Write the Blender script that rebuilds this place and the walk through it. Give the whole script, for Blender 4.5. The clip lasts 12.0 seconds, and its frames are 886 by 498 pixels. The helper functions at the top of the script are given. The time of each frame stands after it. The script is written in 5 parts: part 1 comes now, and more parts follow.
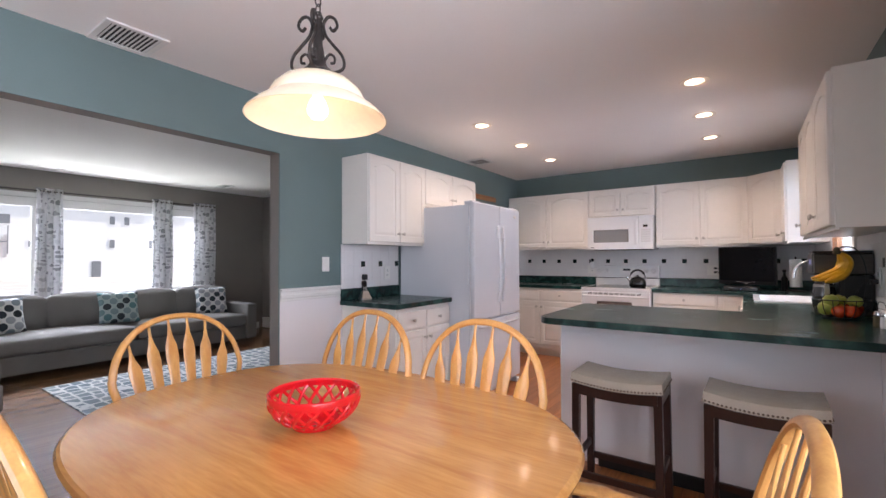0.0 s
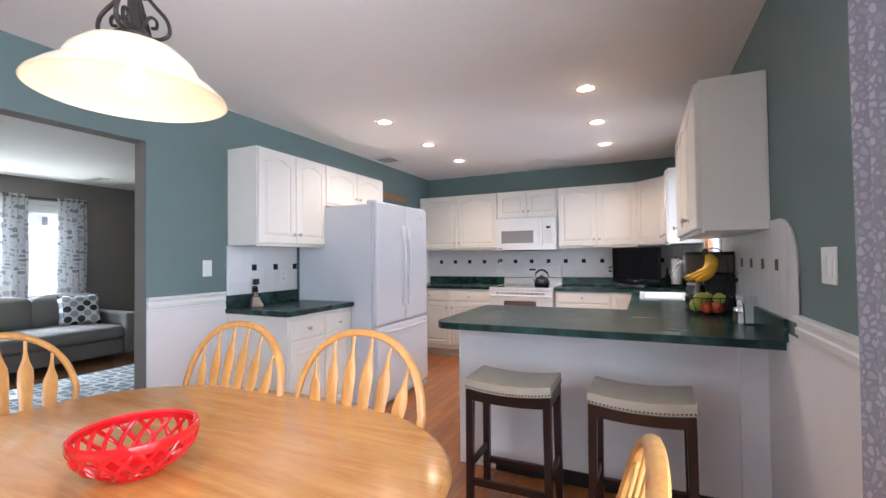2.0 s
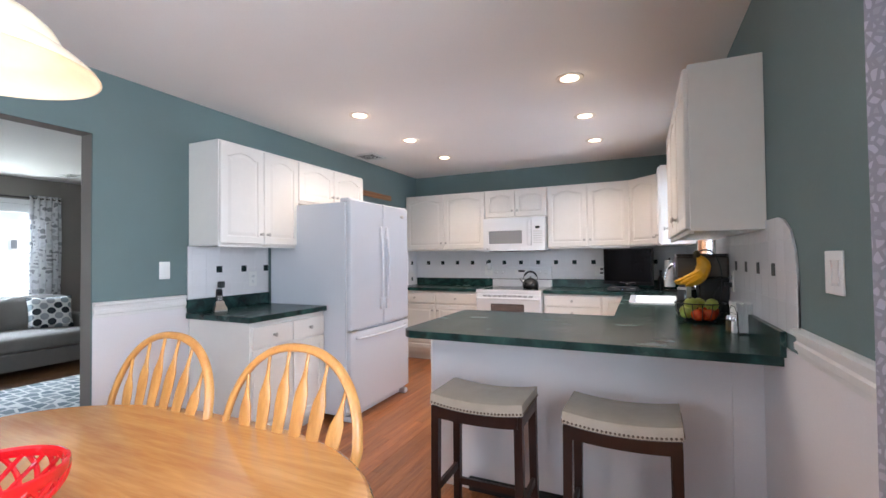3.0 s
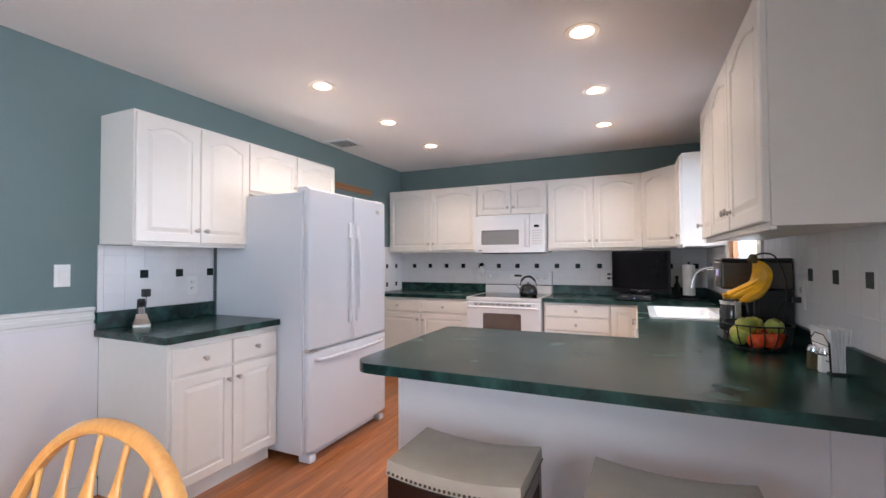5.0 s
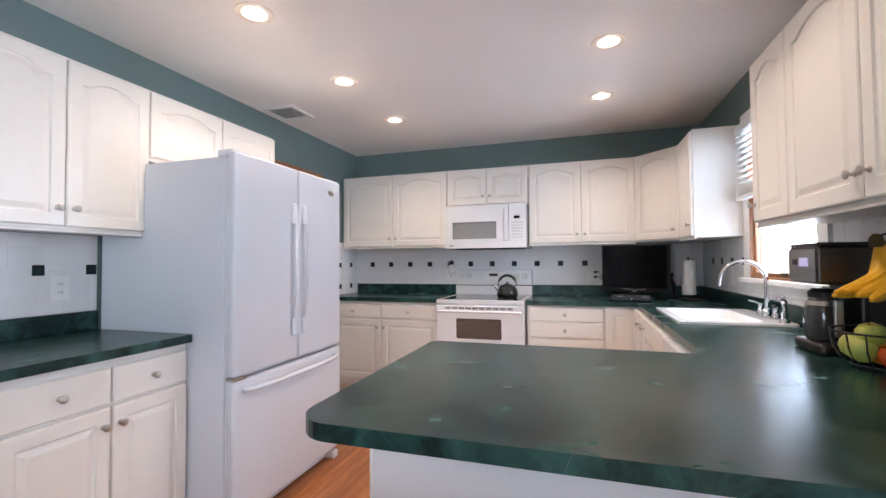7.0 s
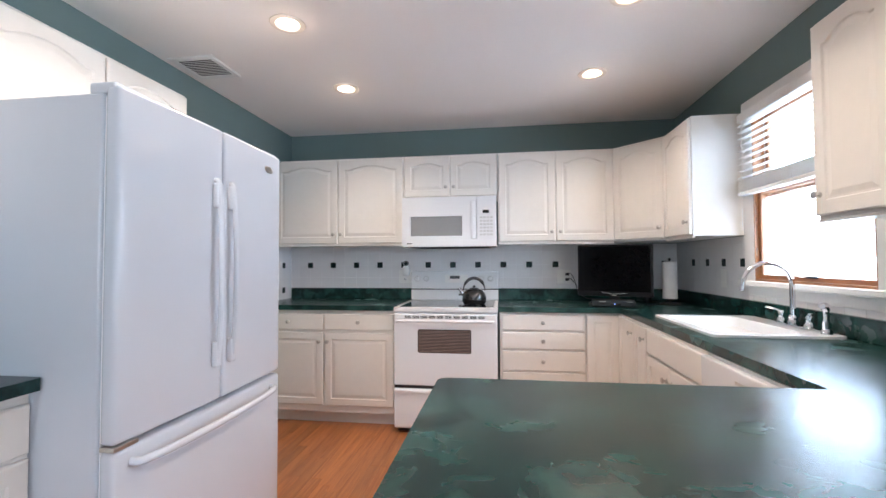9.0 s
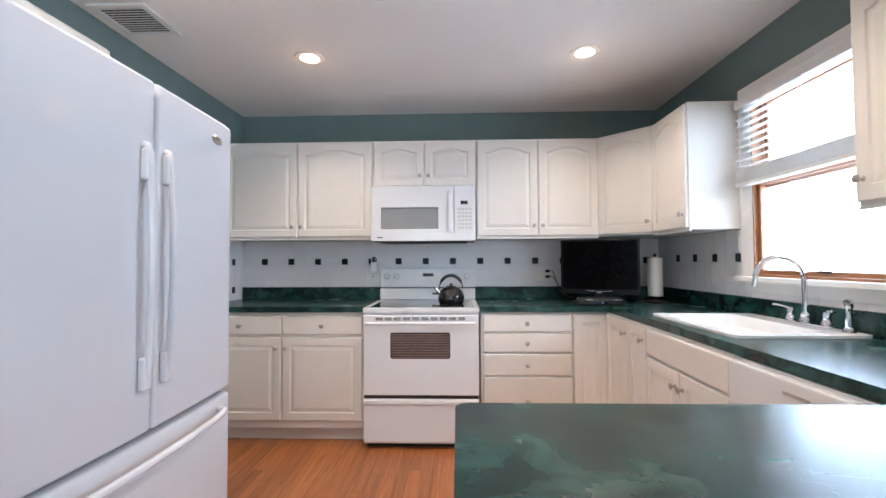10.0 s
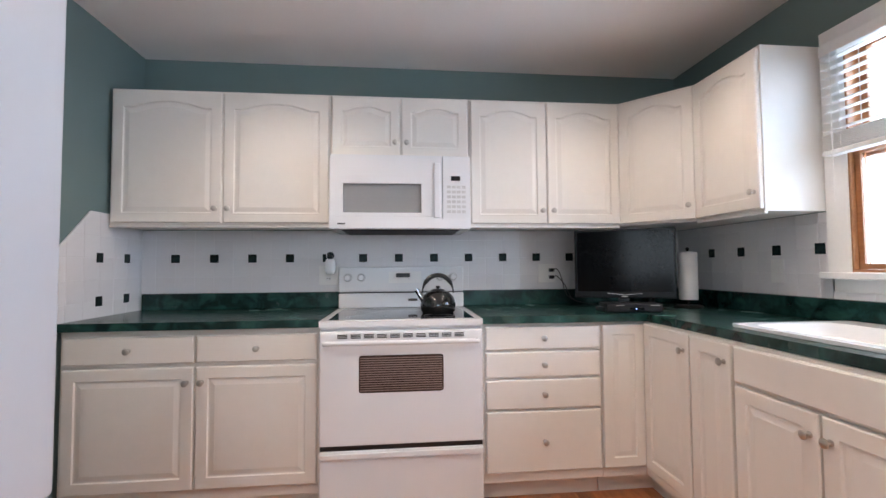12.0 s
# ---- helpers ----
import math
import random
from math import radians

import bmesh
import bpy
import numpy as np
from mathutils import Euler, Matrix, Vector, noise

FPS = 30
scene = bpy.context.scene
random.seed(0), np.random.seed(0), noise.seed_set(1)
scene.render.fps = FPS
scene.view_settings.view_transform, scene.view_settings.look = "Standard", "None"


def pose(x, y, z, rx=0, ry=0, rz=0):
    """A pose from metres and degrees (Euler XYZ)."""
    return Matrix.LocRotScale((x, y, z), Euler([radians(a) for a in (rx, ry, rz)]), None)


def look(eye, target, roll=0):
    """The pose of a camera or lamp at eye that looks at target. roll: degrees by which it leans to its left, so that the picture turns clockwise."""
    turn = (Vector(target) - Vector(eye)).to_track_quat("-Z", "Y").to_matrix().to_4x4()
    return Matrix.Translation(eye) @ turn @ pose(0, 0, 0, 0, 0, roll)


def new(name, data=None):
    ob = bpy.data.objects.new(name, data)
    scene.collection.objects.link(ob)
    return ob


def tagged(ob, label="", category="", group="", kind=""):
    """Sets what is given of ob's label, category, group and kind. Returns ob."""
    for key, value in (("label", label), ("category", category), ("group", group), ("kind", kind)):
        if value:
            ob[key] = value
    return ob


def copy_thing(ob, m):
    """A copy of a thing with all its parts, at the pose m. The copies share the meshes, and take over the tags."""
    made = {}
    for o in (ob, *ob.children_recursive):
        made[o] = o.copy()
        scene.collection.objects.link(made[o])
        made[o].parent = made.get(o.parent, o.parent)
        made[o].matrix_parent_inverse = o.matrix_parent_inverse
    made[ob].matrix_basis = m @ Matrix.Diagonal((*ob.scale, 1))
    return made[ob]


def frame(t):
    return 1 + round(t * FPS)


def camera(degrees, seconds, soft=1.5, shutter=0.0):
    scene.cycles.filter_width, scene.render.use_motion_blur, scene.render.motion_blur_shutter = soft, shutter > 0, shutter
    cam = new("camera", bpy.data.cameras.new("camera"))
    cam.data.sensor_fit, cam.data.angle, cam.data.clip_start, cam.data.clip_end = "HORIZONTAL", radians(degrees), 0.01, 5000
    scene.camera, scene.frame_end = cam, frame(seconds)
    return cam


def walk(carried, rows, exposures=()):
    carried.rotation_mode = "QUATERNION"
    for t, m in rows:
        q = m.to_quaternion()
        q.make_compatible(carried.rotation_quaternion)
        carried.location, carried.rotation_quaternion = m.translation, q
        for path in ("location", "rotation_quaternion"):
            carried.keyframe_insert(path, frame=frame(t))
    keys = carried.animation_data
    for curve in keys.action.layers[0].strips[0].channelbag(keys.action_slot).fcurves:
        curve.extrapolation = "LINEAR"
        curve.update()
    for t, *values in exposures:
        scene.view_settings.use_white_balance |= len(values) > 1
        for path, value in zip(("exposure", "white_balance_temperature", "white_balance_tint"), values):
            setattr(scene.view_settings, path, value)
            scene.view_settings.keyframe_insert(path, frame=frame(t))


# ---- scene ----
cam = camera(91.6, 12.0)
PATH = [
    (0, (2.804, 0.05, 1.263), (1.655, 1.687, 1.309), -0.3),
    (0.5, (2.815, 0.056, 1.269), (1.778, 1.765, 1.31), -0.4),
    (1, (2.827, 0.086, 1.269), (1.89, 1.852, 1.312), -0.4),
    (1.5, (2.839, 0.139, 1.272), (1.974, 1.942, 1.315), -0.6),
    (2, (2.876, 0.249, 1.279), (2.038, 2.064, 1.321), -0.7),
    (2.5, (2.918, 0.38, 1.291), (2.085, 2.198, 1.331), -0.6),
    (3, (2.939, 0.505, 1.291), (2.106, 2.323, 1.332), -0.6),
    (5, (2.773, 1.115, 1.301), (1.958, 2.94, 1.349), -0.3),
    (5.5, (2.701, 1.28, 1.297), (1.928, 3.124, 1.344), -0.3),
    (6, (2.586, 1.43, 1.272), (1.873, 3.298, 1.325), -0.4),
    (6.5, (2.476, 1.567, 1.252), (1.818, 3.455, 1.314), -0.4),
    (7, (2.373, 1.691, 1.244), (1.77, 3.597, 1.304), -0.5),
    (9, (1.966, 2.18, 1.243), (1.695, 4.16, 1.305), -0.3),
    (9.5, (1.858, 2.315, 1.212), (1.697, 4.308, 1.275), -0.2),
    (10, (1.791, 2.472, 1.218), (1.725, 4.47, 1.276), -0.3),
    (10.5, (1.679, 2.649, 1.211), (1.745, 4.647, 1.27), -0.4),
    (11, (1.595, 2.846, 1.186), (1.758, 4.838, 1.256), -0.4),
    (11.5, (1.544, 3.035, 1.162), (1.738, 5.024, 1.247), -0.3),
    (12, (1.545, 3.259, 1.162), (1.74, 5.248, 1.245), -0.4),
]
walk(cam, [(t, look(eye, target, roll)) for t, eye, target, roll in PATH],
     [(0, 0.87, 6650, 21), (2.5, 1.24, 6250, 13), (5.5, 1.17, 6350, 15), (7, 1.22, 6300, 14), (9, 1.27, 6100, 10), (10.5, 1.25, 6050, 9), (12, 1.15, 6200, 12)])


# ---- light ----
XR, YB, H = 3.415, 6.0, 2.44
YS, XW, YN = -1.3, -4.65, 4.75
world = bpy.data.worlds.new("world")
scene.world = world
world.use_nodes = True
wn = world.node_tree
sky = wn.nodes.new("ShaderNodeTexSky")
sky.sky_type, sky.sun_disc = "NISHITA", False
sky.sun_elevation, sky.sun_rotation = radians(44), radians(12)
wn.links.new(sky.outputs[0], wn.nodes["Background"].inputs[0])
wn.nodes["Background"].inputs[1].default_value = 0.15


def lamp(name, kind, m, energy, colour=(1, 1, 1), **kw):
    data = bpy.data.lights.new(name, kind)
    data.energy, data.color = energy, colour
    for k, v in kw.items():
        setattr(data, k, v)
    ob = new(name, data)
    ob.matrix_world = m
    return ob


lamp("sun", "SUN", look((4.5, 20, 20), (0, 0, 0)), 3.5, (1, .96, .9), angle=radians(.6))
DAY = (.74, .87, 1)
lamp("living_window_light", "AREA", look((XW - 1.0, 2.2, 2.9), (XW + 1.5, 2.2, .7)), 310, DAY, shape="RECTANGLE", size=3.2, size_y=1.1)
lamp("living_ground_light", "AREA", look((XW - .75, 2.2, .25), (XW + 2.5, 2.2, 2.3)), 42, (.86, 1, .93), shape="RECTANGLE", size=3.0, size_y=.6)
# Added fill lamp behind the camera, brightens the peninsula front and refrigerator.
lamp("south_window_light", "AREA", look((1.2, YS - .08, 1.45), (.9, 3, 1.0)), 10.5, DAY, shape="RECTANGLE", size=1.3, size_y=1.1)
lamp("sink_window_light", "AREA", look((XR + .16, 4.45, 1.62), (0, 4.45, 1.3)), 11, (.64, .80, 1), shape="RECTANGLE", size=.8, size_y=.95)
lamp("dining_window_light", "AREA", look((XR + .10, .2, 1.3), (0, .2, 1.2)), 34, DAY, shape="RECTANGLE", size=1.7, size_y=1.7)
WARM = (1, .82, .66)
DOWN = [(x, y) for x in (.915, 2.545) for y in (3.35, 4.175, 4.99)]
for x, y in DOWN:
    lamp("recessed_lamp", "SPOT", look((x, y, H - .045), (x, y, 0)), 12.5, WARM, spot_size=radians(132), spot_blend=.75, shadow_soft_size=.05)
    # Helper point lamp below each bulb, added for the warm halo on the ceiling.
    lamp("recessed_lamp_rim", "POINT", pose(x, y, H - .035), .2, (1, .72, .50), shadow_soft_size=.03)
lamp("pendant_bulb_lamp", "SPOT", look((1.777, .862, 1.735), (1.777, .862, 0)), 9, (1, .80, .58), spot_size=radians(150), spot_blend=.6, shadow_soft_size=.04)
lamp("pendant_lamp", "POINT", pose(1.777, .862, 1.74), .075, (1, .76, .50), shadow_soft_size=.03)


# ---- materials ----
def mat(name, colour, rough=.5, metal=0.0, vary=0.0, scale=6.0, bump=0.0, bscale=60.0, stretch=(1, 1, 1), spec=.5, second=None, coat=0.0, rvary=0.0, rand=0.0):
    """Principled surface with colour variation at two scales, roughness variation and fine relief."""
    m = bpy.data.materials.new(name)
    m.use_nodes = True
    n, l = m.node_tree.nodes, m.node_tree.links
    b = n["Principled BSDF"]
    b.inputs["Base Color"].default_value = (*colour, 1)
    b.inputs["Roughness"].default_value = rough
    b.inputs["Metallic"].default_value = metal
    b.inputs["Specular IOR Level"].default_value = spec
    b.inputs["Coat Weight"].default_value = coat
    b.inputs["Coat Roughness"].default_value = .08
    if vary or bump or rvary or second:
        co, mp = n.new("ShaderNodeTexCoord"), n.new("ShaderNodeMapping")
        mp.inputs["Scale"].default_value = stretch
        l.new(co.outputs["Object"], mp.inputs[0])
        big, fine = n.new("ShaderNodeTexNoise"), n.new("ShaderNodeTexNoise")
        big.inputs["Scale"].default_value, fine.inputs["Scale"].default_value = scale, bscale
        big.inputs["Detail"].default_value, fine.inputs["Detail"].default_value = 6, 3
        l.new(mp.outputs[0], big.inputs[0])
        l.new(mp.outputs[0], fine.inputs[0])
        two = n.new("ShaderNodeMix")
        two.data_type = "FLOAT"
        two.inputs[0].default_value = .35
        l.new(big.outputs[0], two.inputs[2])
        l.new(fine.outputs[0], two.inputs[3])
        ramp = n.new("ShaderNodeValToRGB")
        dark = second or tuple(c * (1 - vary) for c in colour)
        light = colour if second else tuple(min(1, c * (1 + vary)) for c in colour)
        ramp.color_ramp.elements[0].position, ramp.color_ramp.elements[1].position = .35, .65
        ramp.color_ramp.elements[0].color, ramp.color_ramp.elements[1].color = (*dark, 1), (*light, 1)
        l.new(two.outputs[0], ramp.inputs[0])
        out = ramp.outputs[0]
        if rand:
            info, hsv, mr = n.new("ShaderNodeObjectInfo"), n.new("ShaderNodeHueSaturation"), n.new("ShaderNodeMapRange")
            mr.inputs[3].default_value, mr.inputs[4].default_value = 1 - rand, 1 + rand
            l.new(info.outputs["Random"], mr.inputs[0])
            l.new(mr.outputs[0], hsv.inputs["Value"])
            l.new(out, hsv.inputs["Color"])
            out = hsv.outputs[0]
        l.new(out, b.inputs["Base Color"])
        if rvary:
            rr = n.new("ShaderNodeMapRange")
            rr.inputs[3].default_value, rr.inputs[4].default_value = max(.02, rough - rvary), rough + rvary
            l.new(big.outputs[0], rr.inputs[0])
            l.new(rr.outputs[0], b.inputs["Roughness"])
        if bump:
            bp = n.new("ShaderNodeBump")
            bp.inputs["Strength"].default_value, bp.inputs["Distance"].default_value = min(1, bump), .002
            l.new(fine.outputs[0], bp.inputs["Height"])
            l.new(bp.outputs[0], b.inputs["Normal"])
    return m


def glow(name, colour, strength):
    m = bpy.data.materials.new(name)
    m.use_nodes = True
    b = m.node_tree.nodes["Principled BSDF"]
    b.inputs["Base Color"].default_value = (.8, .8, .8, 1)
    b.inputs["Emission Color"].default_value = (*colour, 1)
    b.inputs["Emission Strength"].default_value = strength
    return m


def wood(name, light, dark, along, rough=.35, rand=.12, size=1.0, coat=.3):
    """Grained wood; along is the axis of the grain."""
    m = mat(name, light, rough, vary=.1, second=dark, coat=coat, rand=rand)
    n, l = m.node_tree.nodes, m.node_tree.links
    mp = [q for q in n if q.type == "MAPPING"][0]
    mp.inputs["Scale"].default_value = [1.2 if i == along else 22 / size for i in range(3)]
    noises = [q for q in n if q.type == "TEX_NOISE"]
    noises[0].inputs["Scale"].default_value, noises[0].inputs["Distortion"].default_value = 1.0, 1.6
    noises[1].inputs["Scale"].default_value, noises[1].inputs["Distortion"].default_value = 9, .4
    info, add = n.new("ShaderNodeObjectInfo"), n.new("ShaderNodeVectorMath")
    add.operation = "MULTIPLY_ADD"
    add.inputs[1].default_value = (17, 23, 31)
    l.new(info.outputs["Random"], add.inputs[0])
    co = [q for q in n if q.type == "TEX_COORD"][0]
    l.new(co.outputs["Object"], add.inputs[2])
    l.new(add.outputs[0], mp.inputs[0])
    bp = n.new("ShaderNodeBump")
    bp.inputs["Strength"].default_value, bp.inputs["Distance"].default_value = .25, .0008
    l.new(noises[1].outputs[0], bp.inputs["Height"])
    l.new(bp.outputs[0], n["Principled BSDF"].inputs["Normal"])
    return m


def marble_laminate():
    m = mat("green_marble_laminate", (.009, .036, .032), .25, vary=.1, scale=5, second=(.004, .015, .015), rvary=.08, spec=.4)
    n, l = m.node_tree.nodes, m.node_tree.links
    b = n["Principled BSDF"]
    ramp = [q for q in n if q.type == "VALTORGB"][0]
    mp = [q for q in n if q.type == "MAPPING"][0]
    cloud = n.new("ShaderNodeTexNoise")
    cloud.inputs["Scale"].default_value, cloud.inputs["Detail"].default_value, cloud.inputs["Distortion"].default_value = 10, 15, .7
    vein = n.new("ShaderNodeTexNoise")
    vein.inputs["Scale"].default_value, vein.inputs["Detail"].default_value, vein.inputs["Distortion"].default_value = 1.7, 3.5, 1.2
    mp2 = n.new("ShaderNodeMapping")
    mp2.inputs["Rotation"].default_value, mp2.inputs["Scale"].default_value = (0, 0, .55), (.8, 3.4, 1)
    co = [q for q in n if q.type == "TEX_COORD"][0]
    l.new(co.outputs["Object"], mp2.inputs[0])
    l.new(mp2.outputs[0], vein.inputs[0])
    l.new(co.outputs["Object"], cloud.inputs[0])
    vr = n.new("ShaderNodeValToRGB")
    e = vr.color_ramp.elements
    e[0].position, e[0].color = .4965, (0, 0, 0, 1)
    e[1].position, e[1].color = .5035, (0, 0, 0, 1)
    mid = e.new(.5)
    mid.color = (1, 1, 1, 1)
    l.new(vein.outputs[0], vr.inputs[0])
    cr = n.new("ShaderNodeMapRange")
    cr.inputs[1].default_value, cr.inputs[2].default_value = .44, .66
    l.new(cloud.outputs[0], cr.inputs[0])
    patch, pr = n.new("ShaderNodeTexNoise"), n.new("ShaderNodeMapRange")
    patch.inputs["Scale"].default_value = 1.9
    pr.inputs[1].default_value, pr.inputs[2].default_value = .53, .66
    pr.inputs[4].default_value = .4
    l.new(co.outputs["Object"], patch.inputs[0])
    l.new(patch.outputs[0], pr.inputs[0])
    mul = n.new("ShaderNodeMath")
    mul.operation = "MULTIPLY"
    l.new(vr.outputs[0], mul.inputs[0])
    l.new(pr.outputs[0], mul.inputs[1])
    mx1, mx2 = n.new("ShaderNodeMix"), n.new("ShaderNodeMix")
    mx1.data_type = mx2.data_type = "RGBA"
    l.new(cr.outputs[0], mx1.inputs[0])
    l.new(ramp.outputs[0], mx1.inputs[6])
    mx1.inputs[7].default_value = (.024, .080, .070, 1)
    l.new(mul.outputs[0], mx2.inputs[0])
    l.new(mx1.outputs[2], mx2.inputs[6])
    mx2.inputs[7].default_value = (.12, .19, .165, 1)
    l.new(mx2.outputs[2], b.inputs["Base Color"])
    return m


def glass(name, rough=0.0, tint=(1, 1, 1)):
    m = mat(name, tint, rough, spec=.5)
    b = m.node_tree.nodes["Principled BSDF"]
    b.inputs["Transmission Weight"].default_value = 1
    b.inputs["IOR"].default_value = 1.45
    return m


def cloth_pattern(name, base, inks, scale, kind="hex", rough=.85, sheer=0.0):
    """Printed cloth: rounded cells in a few inks on a pale base."""
    m = mat(name, base, rough, vary=.05, scale=4, bump=.4, bscale=400)
    n, l = m.node_tree.nodes, m.node_tree.links
    b = n["Principled BSDF"]
    co, mp, vo, dist = n.new("ShaderNodeTexCoord"), n.new("ShaderNodeMapping"), n.new("ShaderNodeTexVoronoi"), n.new("ShaderNodeTexVoronoi")
    l.new(co.outputs["Object"], mp.inputs[0])
    mp.inputs["Scale"].default_value = scale
    if kind == "hex":
        mp.inputs["Rotation"].default_value = (radians(45), 0, 0)
    vo.inputs["Scale"].default_value = dist.inputs["Scale"].default_value = 1
    vo.inputs["Randomness"].default_value = dist.inputs["Randomness"].default_value = {"hex": 0.0, "leaf": 1.0, "lattice": .5}[kind]
    if kind != "hex":
        dist.feature = "DISTANCE_TO_EDGE"
    l.new(mp.outputs[0], vo.inputs["Vector"])
    l.new(mp.outputs[0], dist.inputs["Vector"])
    gate = n.new("ShaderNodeMath")
    gate.operation = "LESS_THAN" if kind == "hex" else "GREATER_THAN"
    gate.inputs[1].default_value = {"hex": .43, "leaf": .16, "lattice": .10}[kind]
    l.new(dist.outputs[0], gate.inputs[0])
    sep, ramp = n.new("ShaderNodeSeparateColor"), n.new("ShaderNodeValToRGB")
    l.new(vo.outputs["Color"], sep.inputs[0])
    ramp.color_ramp.interpolation = "CONSTANT"
    e = ramp.color_ramp.elements
    e[0].color = (*inks[0], 1)
    e[1].position, e[1].color = 1 / len(inks), (*inks[min(1, len(inks) - 1)], 1)
    for i, c in enumerate(inks[2:]):
        e.new((i + 2) / len(inks)).color = (*c, 1)
    l.new(sep.outputs[0], ramp.inputs[0])
    mx = n.new("ShaderNodeMix")
    mx.data_type = "RGBA"
    l.new(gate.outputs[0], mx.inputs[0])
    mx.inputs[6].default_value = (*base, 1)
    l.new(ramp.outputs[0], mx.inputs[7])
    l.new(mx.outputs[2], b.inputs["Base Color"])
    if sheer:
        tr, ms = n.new("ShaderNodeBsdfTranslucent"), n.new("ShaderNodeMixShader")
        l.new(mx.outputs[2], tr.inputs[0])
        ms.inputs[0].default_value = sheer
        l.new(b.outputs[0], ms.inputs[1])
        l.new(tr.outputs[0], ms.inputs[2])
        l.new(ms.outputs[0], n["Material Output"].inputs[0])
    return m


WHITE = mat("white_cabinet_foil", (.815, .775, .72), .32, vary=.02, scale=2, bump=.06, bscale=25, rvary=.04)
APPL = mat("white_appliance_enamel", (.80, .80, .81), .16, vary=.012, scale=2, bump=.05, bscale=240)
FRIDGE = mat("white_fridge_enamel", (.63, .645, .685), .09, vary=.012, scale=2, bump=.05, bscale=420, rvary=.02)
TRIMW = mat("white_trim_paint", (.82, .81, .79), .4, vary=.03, scale=5, bump=.1)
TEAL = mat("teal_wall_paint", (.15, .215, .215), .62, vary=.05, scale=1.6, bump=.25, bscale=160)
CREAM = mat("white_wainscot_paint", (.80, .77, .78), .55, vary=.03, scale=1.5, bump=.2, bscale=160)
TAUPE = mat("taupe_wall_paint", (.24, .215, .195), .65, vary=.05, scale=1.6, bump=.2, bscale=160)
CEIL = mat("ceiling_paint", (.90, .865, .835), .8, vary=.02, scale=1.2, bump=.3, bscale=120)
GREEN = marble_laminate()
GREY = mat("grout", (.80, .79, .795), .8, vary=.05, bump=.2)
TILE = mat("white_wall_tile", (.755, .74, .745), .34, vary=.02, scale=4, rand=.02, spec=.35)
ACCENT = mat("green_glass_tile", (.010, .022, .022), .3, spec=.15, vary=.4, scale=40, rand=.35)
PLANK = wood("oak_floor_plank", (.47, .175, .052), (.27, .082, .023), 1, .3, .2)
PLANK_LR = wood("living_floor_plank", (.30, .15, .07), (.19, .085, .04), 1, .25, .2)
OAK = wood("honey_oak", (.58, .285, .085), (.42, .17, .042), 0, .2, .04, 2.0, .6)
OAKV = wood("honey_oak_upright", (.64, .33, .10), (.50, .22, .062), 2, .3, .08, 1.4, .4)
PINE = wood("window_wood", (.42, .19, .075), (.30, .12, .045), 1, .4, .08)
NICKEL = mat("brushed_nickel", (.55, .52, .48), .28, 1, vary=.06, scale=30)
CHROME = mat("chrome", (.80, .80, .82), .07, 1, vary=.03, scale=20)
STEEL = mat("stainless_steel", (.42, .40, .38), .3, 1, vary=.08, scale=3, bump=.15, bscale=90, stretch=(1, 1, 30))
# Darker copy of STEEL for the coffee maker's shaded side; also a dark badge.
STEELD = mat("dim_stainless_steel", (.10, .088, .078), .32, 1, vary=.08, scale=3, bump=.15, bscale=90, stretch=(1, 1, 30))
BLACK = mat("black_plastic", (.012, .012, .013), .3, vary=.3, scale=8)
GLOSSB = mat("black_gloss_glass", (.006, .006, .007), .06, vary=.2, scale=3)
SCREEN = mat("television_screen", (.003, .003, .0035), .13, vary=.1, scale=3, spec=.12)
DARKM = mat("matt_black", (.01, .01, .011), .7, vary=.2)
IRON = mat("dark_bronze_iron", (.045, .036, .032), .5, .6, vary=.25, scale=40, bump=.4, bscale=150)
RED = mat("red_glazed_ceramic", (.62, .008, .012), .1, vary=.06, scale=8, coat=.4)
ESPRESSO = wood("espresso_wood", (.026, .008, .006), (.014, .005, .004), 2, .3, .1)
LEATHER = mat("grey_leather", (.47, .41, .335), .27, vary=.07, scale=9, bump=.5, bscale=220)
SOFA = mat("grey_sofa_weave", (.21, .195, .18), .9, vary=.1, scale=3, bump=.8, bscale=320)
SMOKE = mat("smoky_glass", (.05, .05, .052), .05, vary=.2, scale=5, coat=.5)
PORCEL = mat("white_porcelain", (.82, .82, .82), .12, vary=.01, scale=3)
PAPER = mat("paper_white", (.80, .79, .78), .8, vary=.03, scale=12, bump=.4, bscale=120)
# Near-black colour for the shade inside vent slots and between louvres.
SHADOW = mat("recess_shade", (.03, .03, .03), .8, vary=.2)
CLEAR = glass("window_glass")


# ---- mesh helpers ----
I4 = Matrix.Identity(4)


def part(name, bm, material, parent=None, label="", m=None, smooth=False, kind=""):
    me = bpy.data.meshes.new(name)
    bmesh.ops.recalc_face_normals(bm, faces=bm.faces)
    bm.to_mesh(me)
    bm.free()
    for mt in material if isinstance(material, (list, tuple)) else [material]:
        me.materials.append(mt)
    if smooth:
        me.shade_smooth()
        me.set_sharp_from_angle(angle=radians(35))
    ob = new(name, me)
    ob.parent = parent
    if m is not None:
        ob.matrix_basis = m
    return tagged(ob, label, kind=kind)


def thing(name, label, category, m=I4, group=""):
    ob = new(name)
    ob.empty_display_size = .05
    ob.matrix_basis = m
    return tagged(ob, label, category, group)


